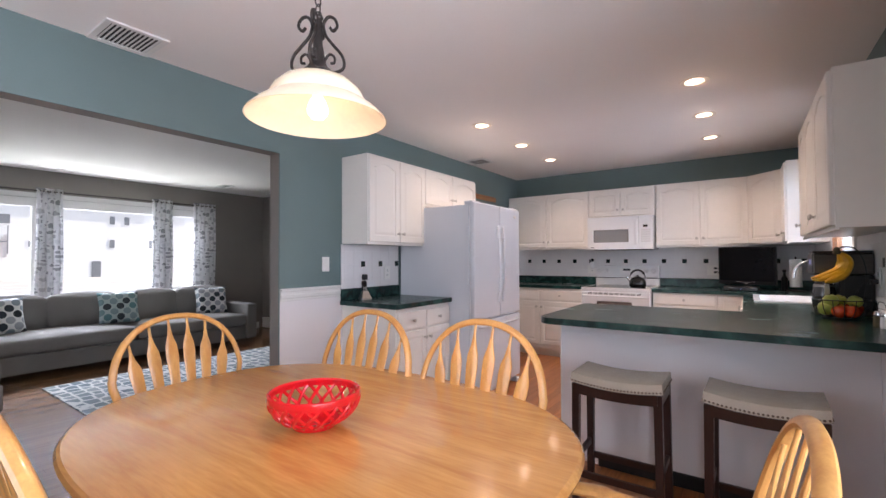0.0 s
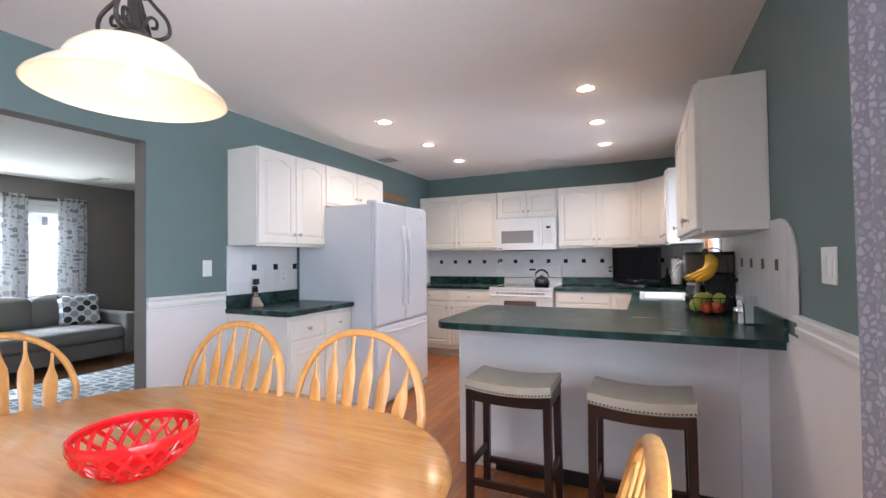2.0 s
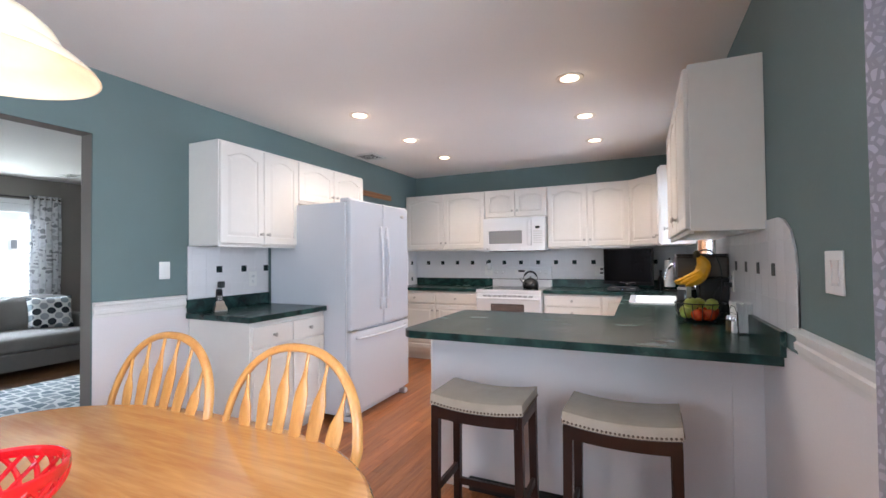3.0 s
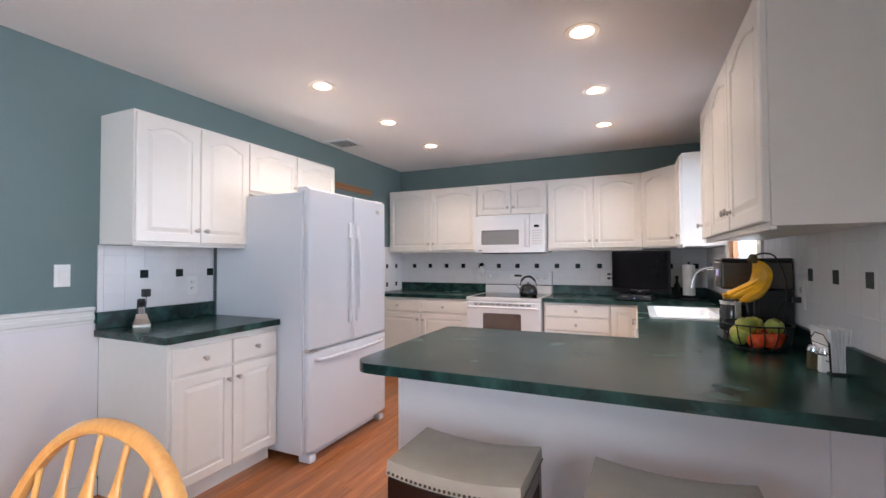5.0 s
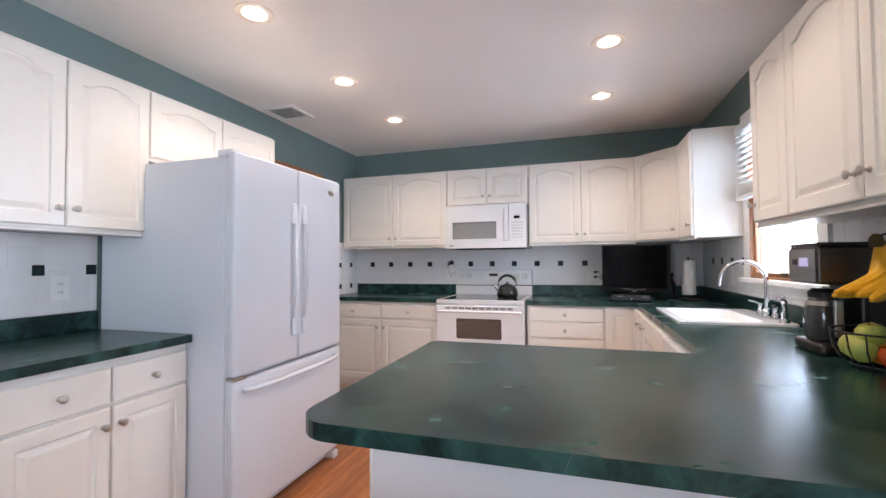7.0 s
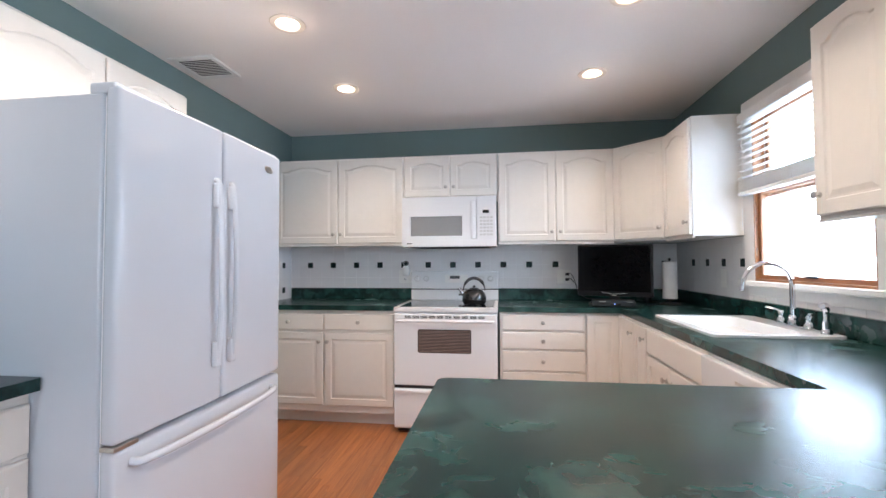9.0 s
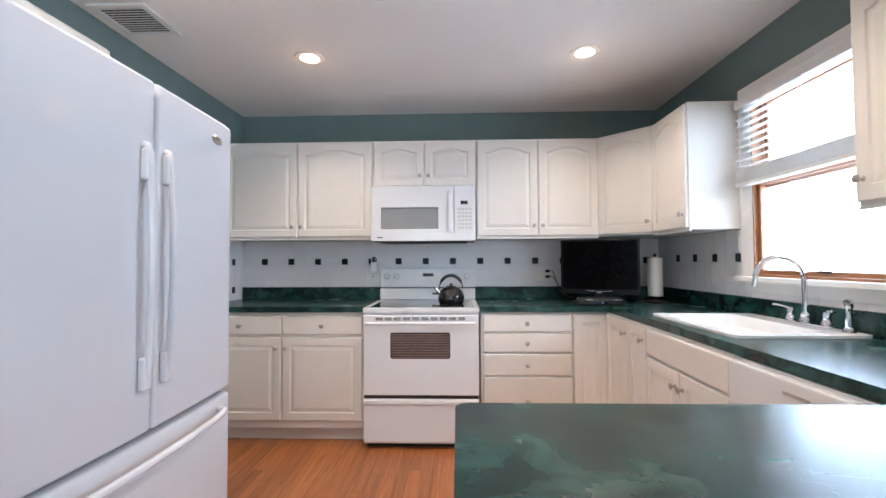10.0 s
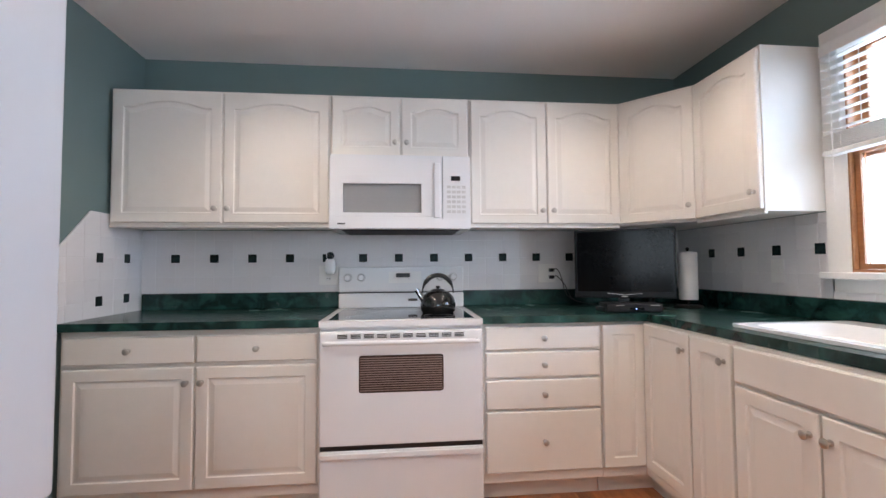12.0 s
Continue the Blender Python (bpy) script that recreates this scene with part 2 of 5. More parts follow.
def box(bm, x0, x1, y0, y1, z0, z1, bevel=0.0, seg=2, mi=0):
    old = set(bm.verts) if bevel else None
    v = [bm.verts.new((x, y, z)) for z in (z0, z1) for y in (y0, y1) for x in (x0, x1)]
    fs = [bm.faces.new([v[i] for i in q]) for q in ((0, 2, 3, 1), (4, 5, 7, 6), (0, 1, 5, 4), (2, 6, 7, 3), (0, 4, 6, 2), (1, 3, 7, 5))]
    for f in fs:
        f.material_index = mi
    if bevel:
        es = list({e for f in fs for e in f.edges})
        r = bmesh.ops.bevel(bm, geom=es, offset=bevel, segments=seg, affect="EDGES", profile=.5)
        for f in r["faces"]:
            f.material_index = mi
    return bm


def boxes(*bs, bevel=0.0, seg=2):
    bm = bmesh.new()
    for b in bs:
        box(bm, *b, bevel=bevel, seg=seg)
    return bm


def plate(outer, holes, t0, t1, axis="z", bm=None, bevel=0.0):
    """A flat plate with holes, in the plane across axis, from t0 to t1 along it."""
    from mathutils.geometry import tessellate_polygon
    bm = bm or bmesh.new()
    at = {"z": lambda a, b, t: (a, b, t), "x": lambda a, b, t: (t, a, b), "y": lambda a, b, t: (a, t, b)}[axis]
    loops = [outer, *holes]
    flat = [p for lp in loops for p in lp]
    tris = tessellate_polygon([[Vector((*p, 0)) for p in lp] for lp in loops])
    lo, hi = [[bm.verts.new(at(*p, t)) for p in flat] for t in (t0, t1)]
    for tri in tris:
        try:
            bm.faces.new([lo[i] for i in tri])
            bm.faces.new([hi[i] for i in tri])
        except ValueError:
            pass
    k = 0
    for lp in loops:
        for i in range(len(lp)):
            a, b = k + i, k + (i + 1) % len(lp)
            bm.faces.new((lo[a], lo[b], hi[b], hi[a]))
        k += len(lp)
    return bm


def rect(a0, a1, b0, b1):
    return [(a0, b0), (a1, b0), (a1, b1), (a0, b1)]


def lathe(profile, n=24, bm=None, m=I4, close=False):
    """Turns (radius, height) pairs round z."""
    bm = bm or bmesh.new()
    rings = []
    for r, z in profile:
        if r < 1e-5:
            rings.append([bm.verts.new(m @ Vector((0, 0, z)))])
        else:
            rings.append([bm.verts.new(m @ Vector((r * math.cos(2 * math.pi * i / n), r * math.sin(2 * math.pi * i / n), z))) for i in range(n)])
    if close:
        rings.append(rings[0])
    for a, b in zip(rings, rings[1:]):
        for i in range(n):
            j = (i + 1) % n
            q = [a[i % len(a)], a[j % len(a)], b[j % len(b)], b[i % len(b)]]
            q = [v for k, v in enumerate(q) if v not in q[:k]]
            if len(q) > 2:
                bm.faces.new(q)
    return bm


def tube(path, r, n=8, bm=None, flat=1.0, caps=True):
    """A round bar along points; r may be a list."""
    bm = bm or bmesh.new()
    pts = [Vector(p) for p in path]
    rings, up = [], Vector((0, 0, 1))
    t0 = (pts[1] - pts[0]).normalized()
    side = t0.cross(up)
    if side.length < .1:
        side = t0.cross(Vector((0, 1, 0)))
    side.normalize()
    for i, p in enumerate(pts):
        t = (pts[min(i + 1, len(pts) - 1)] - pts[max(i - 1, 0)]).normalized()
        side = (side - t * side.dot(t)).normalized()
        other = t.cross(side)
        rr = r[i] if isinstance(r, (list, tuple)) else r
        rings.append([bm.verts.new(p + side * rr * math.cos(2 * math.pi * k / n) + other * rr * flat * math.sin(2 * math.pi * k / n)) for k in range(n)])
    for a, b in zip(rings, rings[1:]):
        for i in range(n):
            bm.faces.new((a[i], a[(i + 1) % n], b[(i + 1) % n], b[i]))
    if caps:
        bm.faces.new(rings[0][::-1])
        bm.faces.new(rings[-1])
    return bm


def curve_pts(ctrl, n=8):
    """Catmull-Rom through the points."""
    p = [Vector(c) for c in ctrl]
    p = [2 * p[0] - p[1], *p, 2 * p[-1] - p[-2]]
    out = []
    for i in range(1, len(p) - 2):
        for k in range(n):
            t = k / n
            out.append(.5 * ((2 * p[i]) + (p[i + 1] - p[i - 1]) * t + (2 * p[i - 1] - 5 * p[i] + 4 * p[i + 1] - p[i + 2]) * t * t + (3 * p[i] - p[i - 1] - 3 * p[i + 1] + p[i + 2]) * t ** 3))
    return out + [p[-2]]


def cushion(x0, x1, y0, y1, z0, z1, puff=.03, n=8, bm=None):
    """A soft block with bulging faces and round edges."""
    bm = bm or bmesh.new()
    c = [(x0 + x1) / 2, (y0 + y1) / 2, (z0 + z1) / 2]
    h = [(x1 - x0) / 2, (y1 - y0) / 2, (z1 - z0) / 2]
    r = min(h) * .55
    made = {}

    def vert(p):
        key = tuple(round(q, 4) for q in p)
        if key not in made:
            q = [p[i] * h[i] for i in range(3)]
            inner = [max(-(h[i] - r), min(h[i] - r, q[i])) for i in range(3)]
            d = Vector([q[i] - inner[i] for i in range(3)])
            if d.length > 1e-6:
                d = d.normalized() * r
            w = [puff * max(0, 1 - p[(i + 1) % 3] ** 2) * max(0, 1 - p[(i + 2) % 3] ** 2) * (p[i] if abs(p[i]) > .99 else 0) for i in range(3)]
            made[key] = bm.verts.new([c[i] + inner[i] + d[i] + w[i] for i in range(3)])
        return made[key]
    for ax in range(3):
        for s in (-1, 1):
            for i in range(n):
                for j in range(n):
                    q = []
                    for a, b in ((i, j), (i + 1, j), (i + 1, j + 1), (i, j + 1)):
                        p = [0, 0, 0]
                        p[ax], p[(ax + 1) % 3], p[(ax + 2) % 3] = s, 2 * a / n - 1, 2 * b / n - 1
                        q.append(vert(p))
                    try:
                        bm.faces.new(q)
                    except ValueError:
                        pass
    return bm


# ---- structure ----
def structure(name, bm, material, label=""):
    return part(name, bm, material, None, label, kind="structure")


floor = structure("floor", boxes((0, XR, YS, YB, -.06, -.012)), DARKM, "oak strip floor of kitchen and dining room")
floor_lr = structure("living_room_floor", boxes((XW, -.001, YS, YN, -.06, -.012)), DARKM, "brown wooden living room floor")
lr_ceiling = structure("living_room_ceiling", boxes((XW - .15, -.1, YS, YN + .1, H, H + .12)), CEIL, "white living room ceiling")
ceil_holes = [[(x + .062 * math.cos(a * math.pi / 12), y + .062 * math.sin(a * math.pi / 12)) for a in range(24)] for x, y in DOWN]
ceiling = structure("ceiling", plate(rect(-.1, XR + .2, YS - .1, YB + .15), ceil_holes, H, H + .12), CEIL, "smooth white kitchen ceiling")
OPEN_Y0, OPEN_Y1, OPEN_Z = -.6, 1.952, 2.05
# left wall: kitchen face in teal, living face in taupe
notch = [(YS, 0), (OPEN_Y0, 0), (OPEN_Y0, OPEN_Z), (OPEN_Y1, OPEN_Z), (OPEN_Y1, 0), (YB, 0), (YB, H), (YS, H)]
structure("wall_west", plate(notch, [], -.012, 0, "x"), TEAL, "teal painted wall with a wide opening")
structure("wall_west_back", plate(notch, [], -.12, -.012, "x"), TAUPE, "taupe living room side of the wall")
structure("wall_north", boxes((-.12, XR + .14, YB, YB + .14, 0, H)), TEAL, "teal painted kitchen wall")
# The hole is for an invented, unseen window that the fill lamp shines through.
structure("wall_south", plate(rect(XW - .15, XR + .14, 0, H), [rect(.5, 1.9, .85, 2.05)], YS - .14, YS, "y"), TEAL, "teal painted wall")
WIN = (4.05, 4.865, 1.128, 2.10)
DWIN = (-.65, 1.05, .45, 2.05)
structure("wall_east", plate(rect(YS, YB, 0, H), [rect(*WIN), rect(*DWIN)], XR, XR + .14, "x"), TEAL, "teal painted wall with windows")
LWINS = [(.88, 1.58, .80, 2.08), (1.74, 2.98, .80, 2.08), (3.12, 3.60, .80, 2.08)]
structure("living_wall_west", plate(rect(YS, YN, 0, H), [rect(*w) for w in LWINS], XW - .14, XW, "x"), TAUPE, "taupe living room wall with windows")
structure("living_wall_north", boxes((XW - .14, -.12, YN, YN + .12, 0, H)), TAUPE, "taupe living room wall")

# ---- cabinets ----
def door_mesh(w, h, arch=.035, th=.019, stile=.052, raised=True):
    """A raised-panel door: X across, Z up from its lower left corner, front at y = -th."""
    bm = bmesh.new()
    n = 9
    s = min(stile, w * .24)

    def loop(inset, rise, y):
        x0, x1, z0 = inset, w - inset, inset
        top = h - inset
        pts = [(x0, z0), (x1, z0), (x1, top - rise)]
        for i in range(1, n + 1):
            t = i / (n + 1)
            k = max(0, min(1, (min(t, 1 - t) - .10) / .4))
            pts.append((x1 + (x0 - x1) * t, top - rise + rise * (1 - (1 - k) ** 2)))
        pts.append((x0, top - rise))
        return [bm.verts.new((x, y, z)) for x, z in pts]
    loops = [loop(0, 0, 0), loop(0, 0, -th + .004), loop(.005, 0, -th)]
    if raised:
        loops += [loop(s, arch, -th), loop(s + .004, arch, -th + .007), loop(s + .011, arch, -th + .007), loop(s + .032, arch, -th + .0015)]
    for a, b in zip(loops, loops[1:]):
        for i in range(len(a)):
            j = (i + 1) % len(a)
            bm.faces.new((a[i], a[j], b[j], b[i]))
    bm.faces.new(loops[0][::-1])
    bm.faces.new(loops[-1])
    return bm


def knob(parent, x, z, y=-.019, mat_=None):
    bm = lathe([(0, 0), (.010, 0), (.010, .002), (.005, .005), (.0045, .013), (.009, .017), (.0145, .021), (.0145, .025), (.009, .029), (0, .030)], 16)
    return part("knob", bm, mat_ or NICKEL, parent, "brushed nickel knob", pose(x, y, z, 90, 0, 0), smooth=True)


def door(cab, x0, x1, z0, z1, knob_at=None, arch=.035, name="door", raised=True):
    """knob_at: (side, end) as 'l' or 'r', 't' or 'b', or 'c' for the middle."""
    g = .0025
    d = part(name, door_mesh(x1 - x0 - 2 * g, z1 - z0 - 2 * g, arch, raised=raised), WHITE, cab, "", Matrix.Translation((x0 + g, -.001, z0 + g)))
    w, h = x1 - x0 - 2 * g, z1 - z0 - 2 * g
    if knob_at == "c":
        knob(d, w / 2, h / 2)
    elif knob_at:
        knob(d, .028 if knob_at[0] == "l" else w - .028, .075 if knob_at[1] == "b" else h - .068)
    return d


def cabinet(kind, label, m, w, depth, z0, z1, doors, toe=0.0, rail=True, group=""):
    cab = thing(kind, label, "cabinet", m, group)
    bm = bmesh.new()
    box(bm, 0, w, 0, depth, z0 + toe, z1, .0015, 1)
    if toe:
        box(bm, .001, w - .001, .065, depth - .01, z0, z0 + toe + .002)
    part("body", bm, WHITE, cab)
    if rail:
        part("light_rail", boxes((.001, w - .001, -.006, .014, z0 - .012, z0 - .0005), bevel=.003), WHITE, cab)
    for d in doors:
        door(cab, *d[:4], *d[4:])
    return cab


ROT_W, ROT_E = 90, -90     # fronts facing +x, fronts facing -x
UP0, UP1 = 1.395, 2.13
cabinet("wall_cabinet", "white wall cabinet with two arched doors above the small counter", pose(.306, 2.547, 0, 0, 0, ROT_W), .755, .303, UP0, UP1,
        [(.004, .382, UP0 + .01, UP1 - .012, "rb"), (.384, .75, UP0 + .01, UP1 - .012, "lb")], group="wall cabinets")
cabinet("over_fridge_cabinet", "short white wall cabinet above the refrigerator", pose(.306, 3.297, 0, 0, 0, ROT_W), .94, .303, 1.777, UP1,
        [(.004, .462, 1.787, UP1 - .012, "rb"), (.466, .934, 1.787, UP1 - .012, "lb")], group="wall cabinets")
YU = 5.69
cabinet("wall_cabinet", "white two-door wall cabinet beside the microwave oven", pose(.012, YU, 0), 1.145, .307, UP0, UP1,
        [(.012, .572, UP0 + .01, UP1 - .012, "rb"), (.578, 1.141, UP0 + .01, UP1 - .012, "lb")], group="wall cabinets")
cabinet("wall_cabinet", "short white two-door cabinet above the microwave oven", pose(1.16, YU, 0), .774, .307, 1.775, UP1,
        [(.004, .385, 1.782, UP1 - .012, "rb", .025), (.389, .77, 1.782, UP1 - .012, "lb", .025)], rail=False, group="wall cabinets")
cabinet("wall_cabinet", "white two-door wall cabinet above the drawers", pose(1.937, YU, 0), .90, .307, UP0, UP1,
        [(.006, .452, UP0 + .01, UP1 - .012, "rb"), (.456, .896, UP0 + .01, UP1 - .012, "lb")], group="wall cabinets")
# corner cabinet with a diagonal door
corner = thing("corner_wall_cabinet", "white diagonal corner wall cabinet above the television", "cabinet", group="wall cabinets")
CX, CY = 3.115, 5.395
part("body", plate([(2.84, YU), (CX, CY), (XR - .003, CY), (XR - .003, YB - .003), (2.84, YB - .003)], [], UP0, UP1), WHITE, corner)
ang = math.degrees(math.atan2(CY - YU, CX - 2.84))
cw = math.hypot(CX - 2.84, CY - YU)
dd = part("door", door_mesh(cw - .012, UP1 - UP0 - .027, .035), WHITE, corner, "", pose(2.84, YU, UP0 + .012, 0, 0, ang) @ Matrix.Translation((.006, -.002, 0)))
knob(dd, cw - .04, .075)
cabinet("wall_cabinet", "narrow white wall cabinet beside the kitchen window", pose(CX, CY - .002, 0, 0, 0, ROT_E), .425, .297, UP0, UP1,
        [(.004, .421, UP0 + .01, UP1 - .012, "rb")], group="wall cabinets")
cabinet("wall_cabinet", "white wall cabinet with three arched doors above the peninsula", pose(3.14, 3.955, 0, 0, 0, ROT_E), 1.29, .273, UP0, UP1,
        [(.004, .343, UP0 + .01, UP1 - .012, "lb"), (.347, .788, UP0 + .01, UP1 - .012, "rb"), (.792, 1.286, UP0 + .01, UP1 - .012, "lb")], group="wall cabinets")

BT = .877
cabinet("base_cabinet", "white base cabinet with two drawers over two doors by the refrigerator", pose(.60, 2.55, 0, 0, 0, ROT_W), .72, .597, 0, BT,
        [(.012, .372, .70, .845, "c", 0, "drawer_front", False), (.376, .712, .70, .845, "c", 0, "drawer_front", False), (.012, .372, .115, .69, "rt", 0), (.376, .712, .115, .69, "lt", 0)], toe=.10, rail=False, group="base cabinets")
YBASE = 5.385
cabinet("base_cabinet", "white base cabinet with two drawers over two doors beside the range", pose(.012, YBASE, 0), 1.145, .61, 0, BT,
        [(.015, .583, .725, .853, "c", 0, "drawer_front", False), (.589, 1.138, .725, .853, "c", 0, "drawer_front", False), (.015, .583, .150, .71, "rt", 0), (.589, 1.138, .150, .71, "lt", 0)], toe=.10, rail=False, group="base cabinets")
cabinet("drawer_cabinet", "white base cabinet with four drawers beside the range", pose(1.945, YBASE, 0), .61, .61, 0, BT,
        [(.012, .60, .746, .864, "c", 0, "drawer_front", False), (.012, .60, .610, .738, "c", 0, "drawer_front", False), (.012, .60, .456, .602, "c", 0, "drawer_front", False), (.012, .60, .150, .448, "c", 0, "drawer_front", False)], toe=.10, rail=False, group="base cabinets")
XB = 2.79
ccab = thing("corner_base_cabinet", "white corner base cabinet with a folding door", "cabinet", group="base cabinets")
part("body", plate([(2.557, YBASE), (XB, YBASE), (XB, 5.016), (XR - .004, 5.016), (XR - .004, YB - .004), (2.557, YB - .004)], [], .10, BT), WHITE, ccab)
part("plinth", plate([(2.56, YBASE + .065), (XB + .065, YBASE + .065), (XB + .065, 5.02), (XR - .02, 5.02), (XR - .02, YB - .02), (2.56, YB - .02)], [], 0, .0995), WHITE, ccab)
part("door", door_mesh(.222, .714, 0, stile=.05), WHITE, ccab, "", Matrix.Translation((2.559, YBASE - .001, .15)))
d2 = part("door", door_mesh(.340, .714, 0, stile=.05), WHITE, ccab, "", pose(XB - .001, 5.358, .15, 0, 0, ROT_E))
knob(d2, .312, .64)
cabinet("base_cabinet", "narrow white base cabinet beside the sink cabinet", pose(XB, 5.014, 0, 0, 0, ROT_E), .241, .62, 0, BT, [(.004, .237, .15, .864, "rt", 0)], toe=.10, rail=False, group="base cabinets")
cabinet("sink_cabinet", "white sink base cabinet with a false front and two doors", pose(XB, 4.771, 0, 0, 0, ROT_E), .70, .62, 0, BT,
        [(.006, .694, .728, .864, None, 0, "false_front", False), (.006, .335, .15, .72, "rt", 0), (.339, .694, .15, .72, "lt", 0)], toe=.10, rail=False, group="base cabinets")
dw = thing("dishwasher", "white built-in dishwasher under the counter beside the sink", "dishwasher", pose(XB, 4.068, 0, 0, 0, ROT_E))
part("body", boxes((.004, .60, .0, .6, .10, BT - .004)), APPL, dw)
part("door", boxes((.006, .598, -.025, -.001, .13, .70), bevel=.006), APPL, dw)
part("control_panel", boxes((.006, .598, -.032, -.001, .708, BT - .012), bevel=.006), APPL, dw)
part("latch", boxes((.27, .37, -.0355, -.0322, .818, .829), bevel=.001), NICKEL, dw, "slim silver latch")
cabinet("base_cabinet", "white base cabinet at the inside of the peninsula", pose(3.41, 3.36, 0, 0, 0, 180), 1.60, .55, 0, BT,
        [(.66, 1.11, .70, .85, "c", 0, "drawer_front", False), (1.115, 1.59, .70, .85, "c", 0, "drawer_front", False), (.66, 1.11, .12, .69, "rt", 0), (1.115, 1.59, .12, .69, "lt", 0)], toe=.10, rail=False, group="base cabinets")
structure("peninsula_wall", boxes((1.822, XR, 2.775, 2.808, 0, BT - .001), (XR - .12, XR - .002, 2.76, 2.7749, 0, BT - .001)), CREAM, "white painted panel under the peninsula counter")
structure("peninsula_end", boxes((1.815, 1.8219, 2.77, 3.36, 0, BT - .001), bevel=.002), WHITE)
structure("baseboard_heater", boxes((2.05, XR - .01, 2.755, 2.7748, .0, .075), bevel=.004), DARKM, "low black baseboard under the peninsula")

# ---- worktops ----
CT0, CT1 = .880, .917


def rounded(pts, radii, n=8):
    out = []
    for i, p in enumerate(pts):
        r = radii[i]
        if not r:
            out.append(p)
            continue
        p, a, b = Vector(p), Vector(pts[i - 1]), Vector(pts[(i + 1) % len(pts)])
        da, db = (a - p).normalized(), (b - p).normalized()
        c = p + (da + db) * r
        s = p + da * r
        a0 = math.atan2(*(s - c).yx)
        e = p + db * r
        a1 = math.atan2(*(e - c).yx)
        dlt = (a1 - a0 + math.pi) % (2 * math.pi) - math.pi
        out += [(c.x + r * math.cos(a0 + dlt * k / n), c.y + r * math.sin(a0 + dlt * k / n)) for k in range(n + 1)]
    return out


def worktop(name, outer, holes, label):
    top = thing(name, label, "countertop")
    ob = part("slab", plate(outer, holes, CT0, CT1), GREEN, top)
    bv = ob.modifiers.new("edge", "BEVEL")
    bv.width, bv.segments, bv.limit_method, bv.angle_limit = .006, 3, "ANGLE", radians(50)
    return top


SX0, SX1, SY0, SY1 = 2.85, 3.375, 4.16, 4.875
PEN_Y0, PEN_Y1, PEN_X = 2.462, 3.40, 1.785
wt = worktop("worktop", rounded([(PEN_X, PEN_Y0), (XR - .003, PEN_Y0), (XR - .003, YB - .003), (1.937, YB - .003), (1.937, 5.355), (2.782, 5.34), (2.782, PEN_Y1), (PEN_X, PEN_Y1)], [.09, 0, 0, 0, .004, 0, 0, .03]),
             [rect(SX0 + .03, SX1 - .03, SY0 + .03, SY1 - .03)], "dark green marbled laminate worktop over the peninsula, sink and corner")
part("backsplash", boxes((1.937, XR - .004, YB - .023, YB - .004, CT1 + .0005, 1.012), bevel=.003), GREEN, wt)
part("backsplash", boxes((XR - .024, XR - .004, 2.43, YB - .024, CT1 + .0005, 1.012), bevel=.003), GREEN, wt)
wl = worktop("small_worktop", rounded([(.003, 2.525), (.645, 2.51), (.645, 3.270), (.003, 3.270)], [0, .012, .012, 0]), [], "dark green marbled laminate worktop beside the refrigerator")
part("backsplash", boxes((.004, .023, 2.53, 3.268, CT1 + .0005, 1.012), bevel=.003), GREEN, wl)
wb = worktop("worktop", rounded([(.003, 5.355), (1.166, 5.355), (1.166, YB - .003), (.003, YB - .003)], [.01, .004, 0, 0]), [], "dark green marbled laminate worktop between the range and the corner")
part("backsplash", boxes((.018, 1.166, YB - .023, YB - .004, CT1 + .0005, 1.012), bevel=.003), GREEN, wb)

# ---- refrigerator ----
fr = thing("refrigerator", "white french-door refrigerator with a freezer drawer below", "refrigerator", pose(.820, 3.273, 0, 0, 0, ROT_W))
FW, FS, FT = .917, .715, 1.765
part("body", boxes((0, FW, .0, .79, .05, FT - .022), bevel=.006), FRIDGE, fr)
part("grille", boxes((.03, FW - .03, .01, .05, .012, .05)), FRIDGE, fr)
for x in (.02, FW - .08):
    part("foot", boxes((x, x + .06, -.05, .05, 0, .05), bevel=.012), FRIDGE, fr)


def bowed(x0, x1, z0, z1, bow=.014):
    """A door whose front bows gently outward across the whole width of the refrigerator."""
    n = 12
    front = [(x0 + (x1 - x0) * i / n, -.053 - bow * (1 - (2 * (x0 + (x1 - x0) * i / n) / FW - 1) ** 2)) for i in range(n + 1)]
    bm = plate([(x1, -.006), (x0, -.006)] + front, [], z0, z1)
    bmesh.ops.recalc_face_normals(bm, faces=bm.faces)
    bmesh.ops.dissolve_limit(bm, angle_limit=.001, verts=bm.verts, edges=bm.edges)
    bmesh.ops.bevel(bm, geom=[e for e in bm.edges if len(e.link_faces) == 2 and e.calc_face_angle(0) > .9], offset=.014, segments=4, affect="EDGES", profile=.5)
    return bm


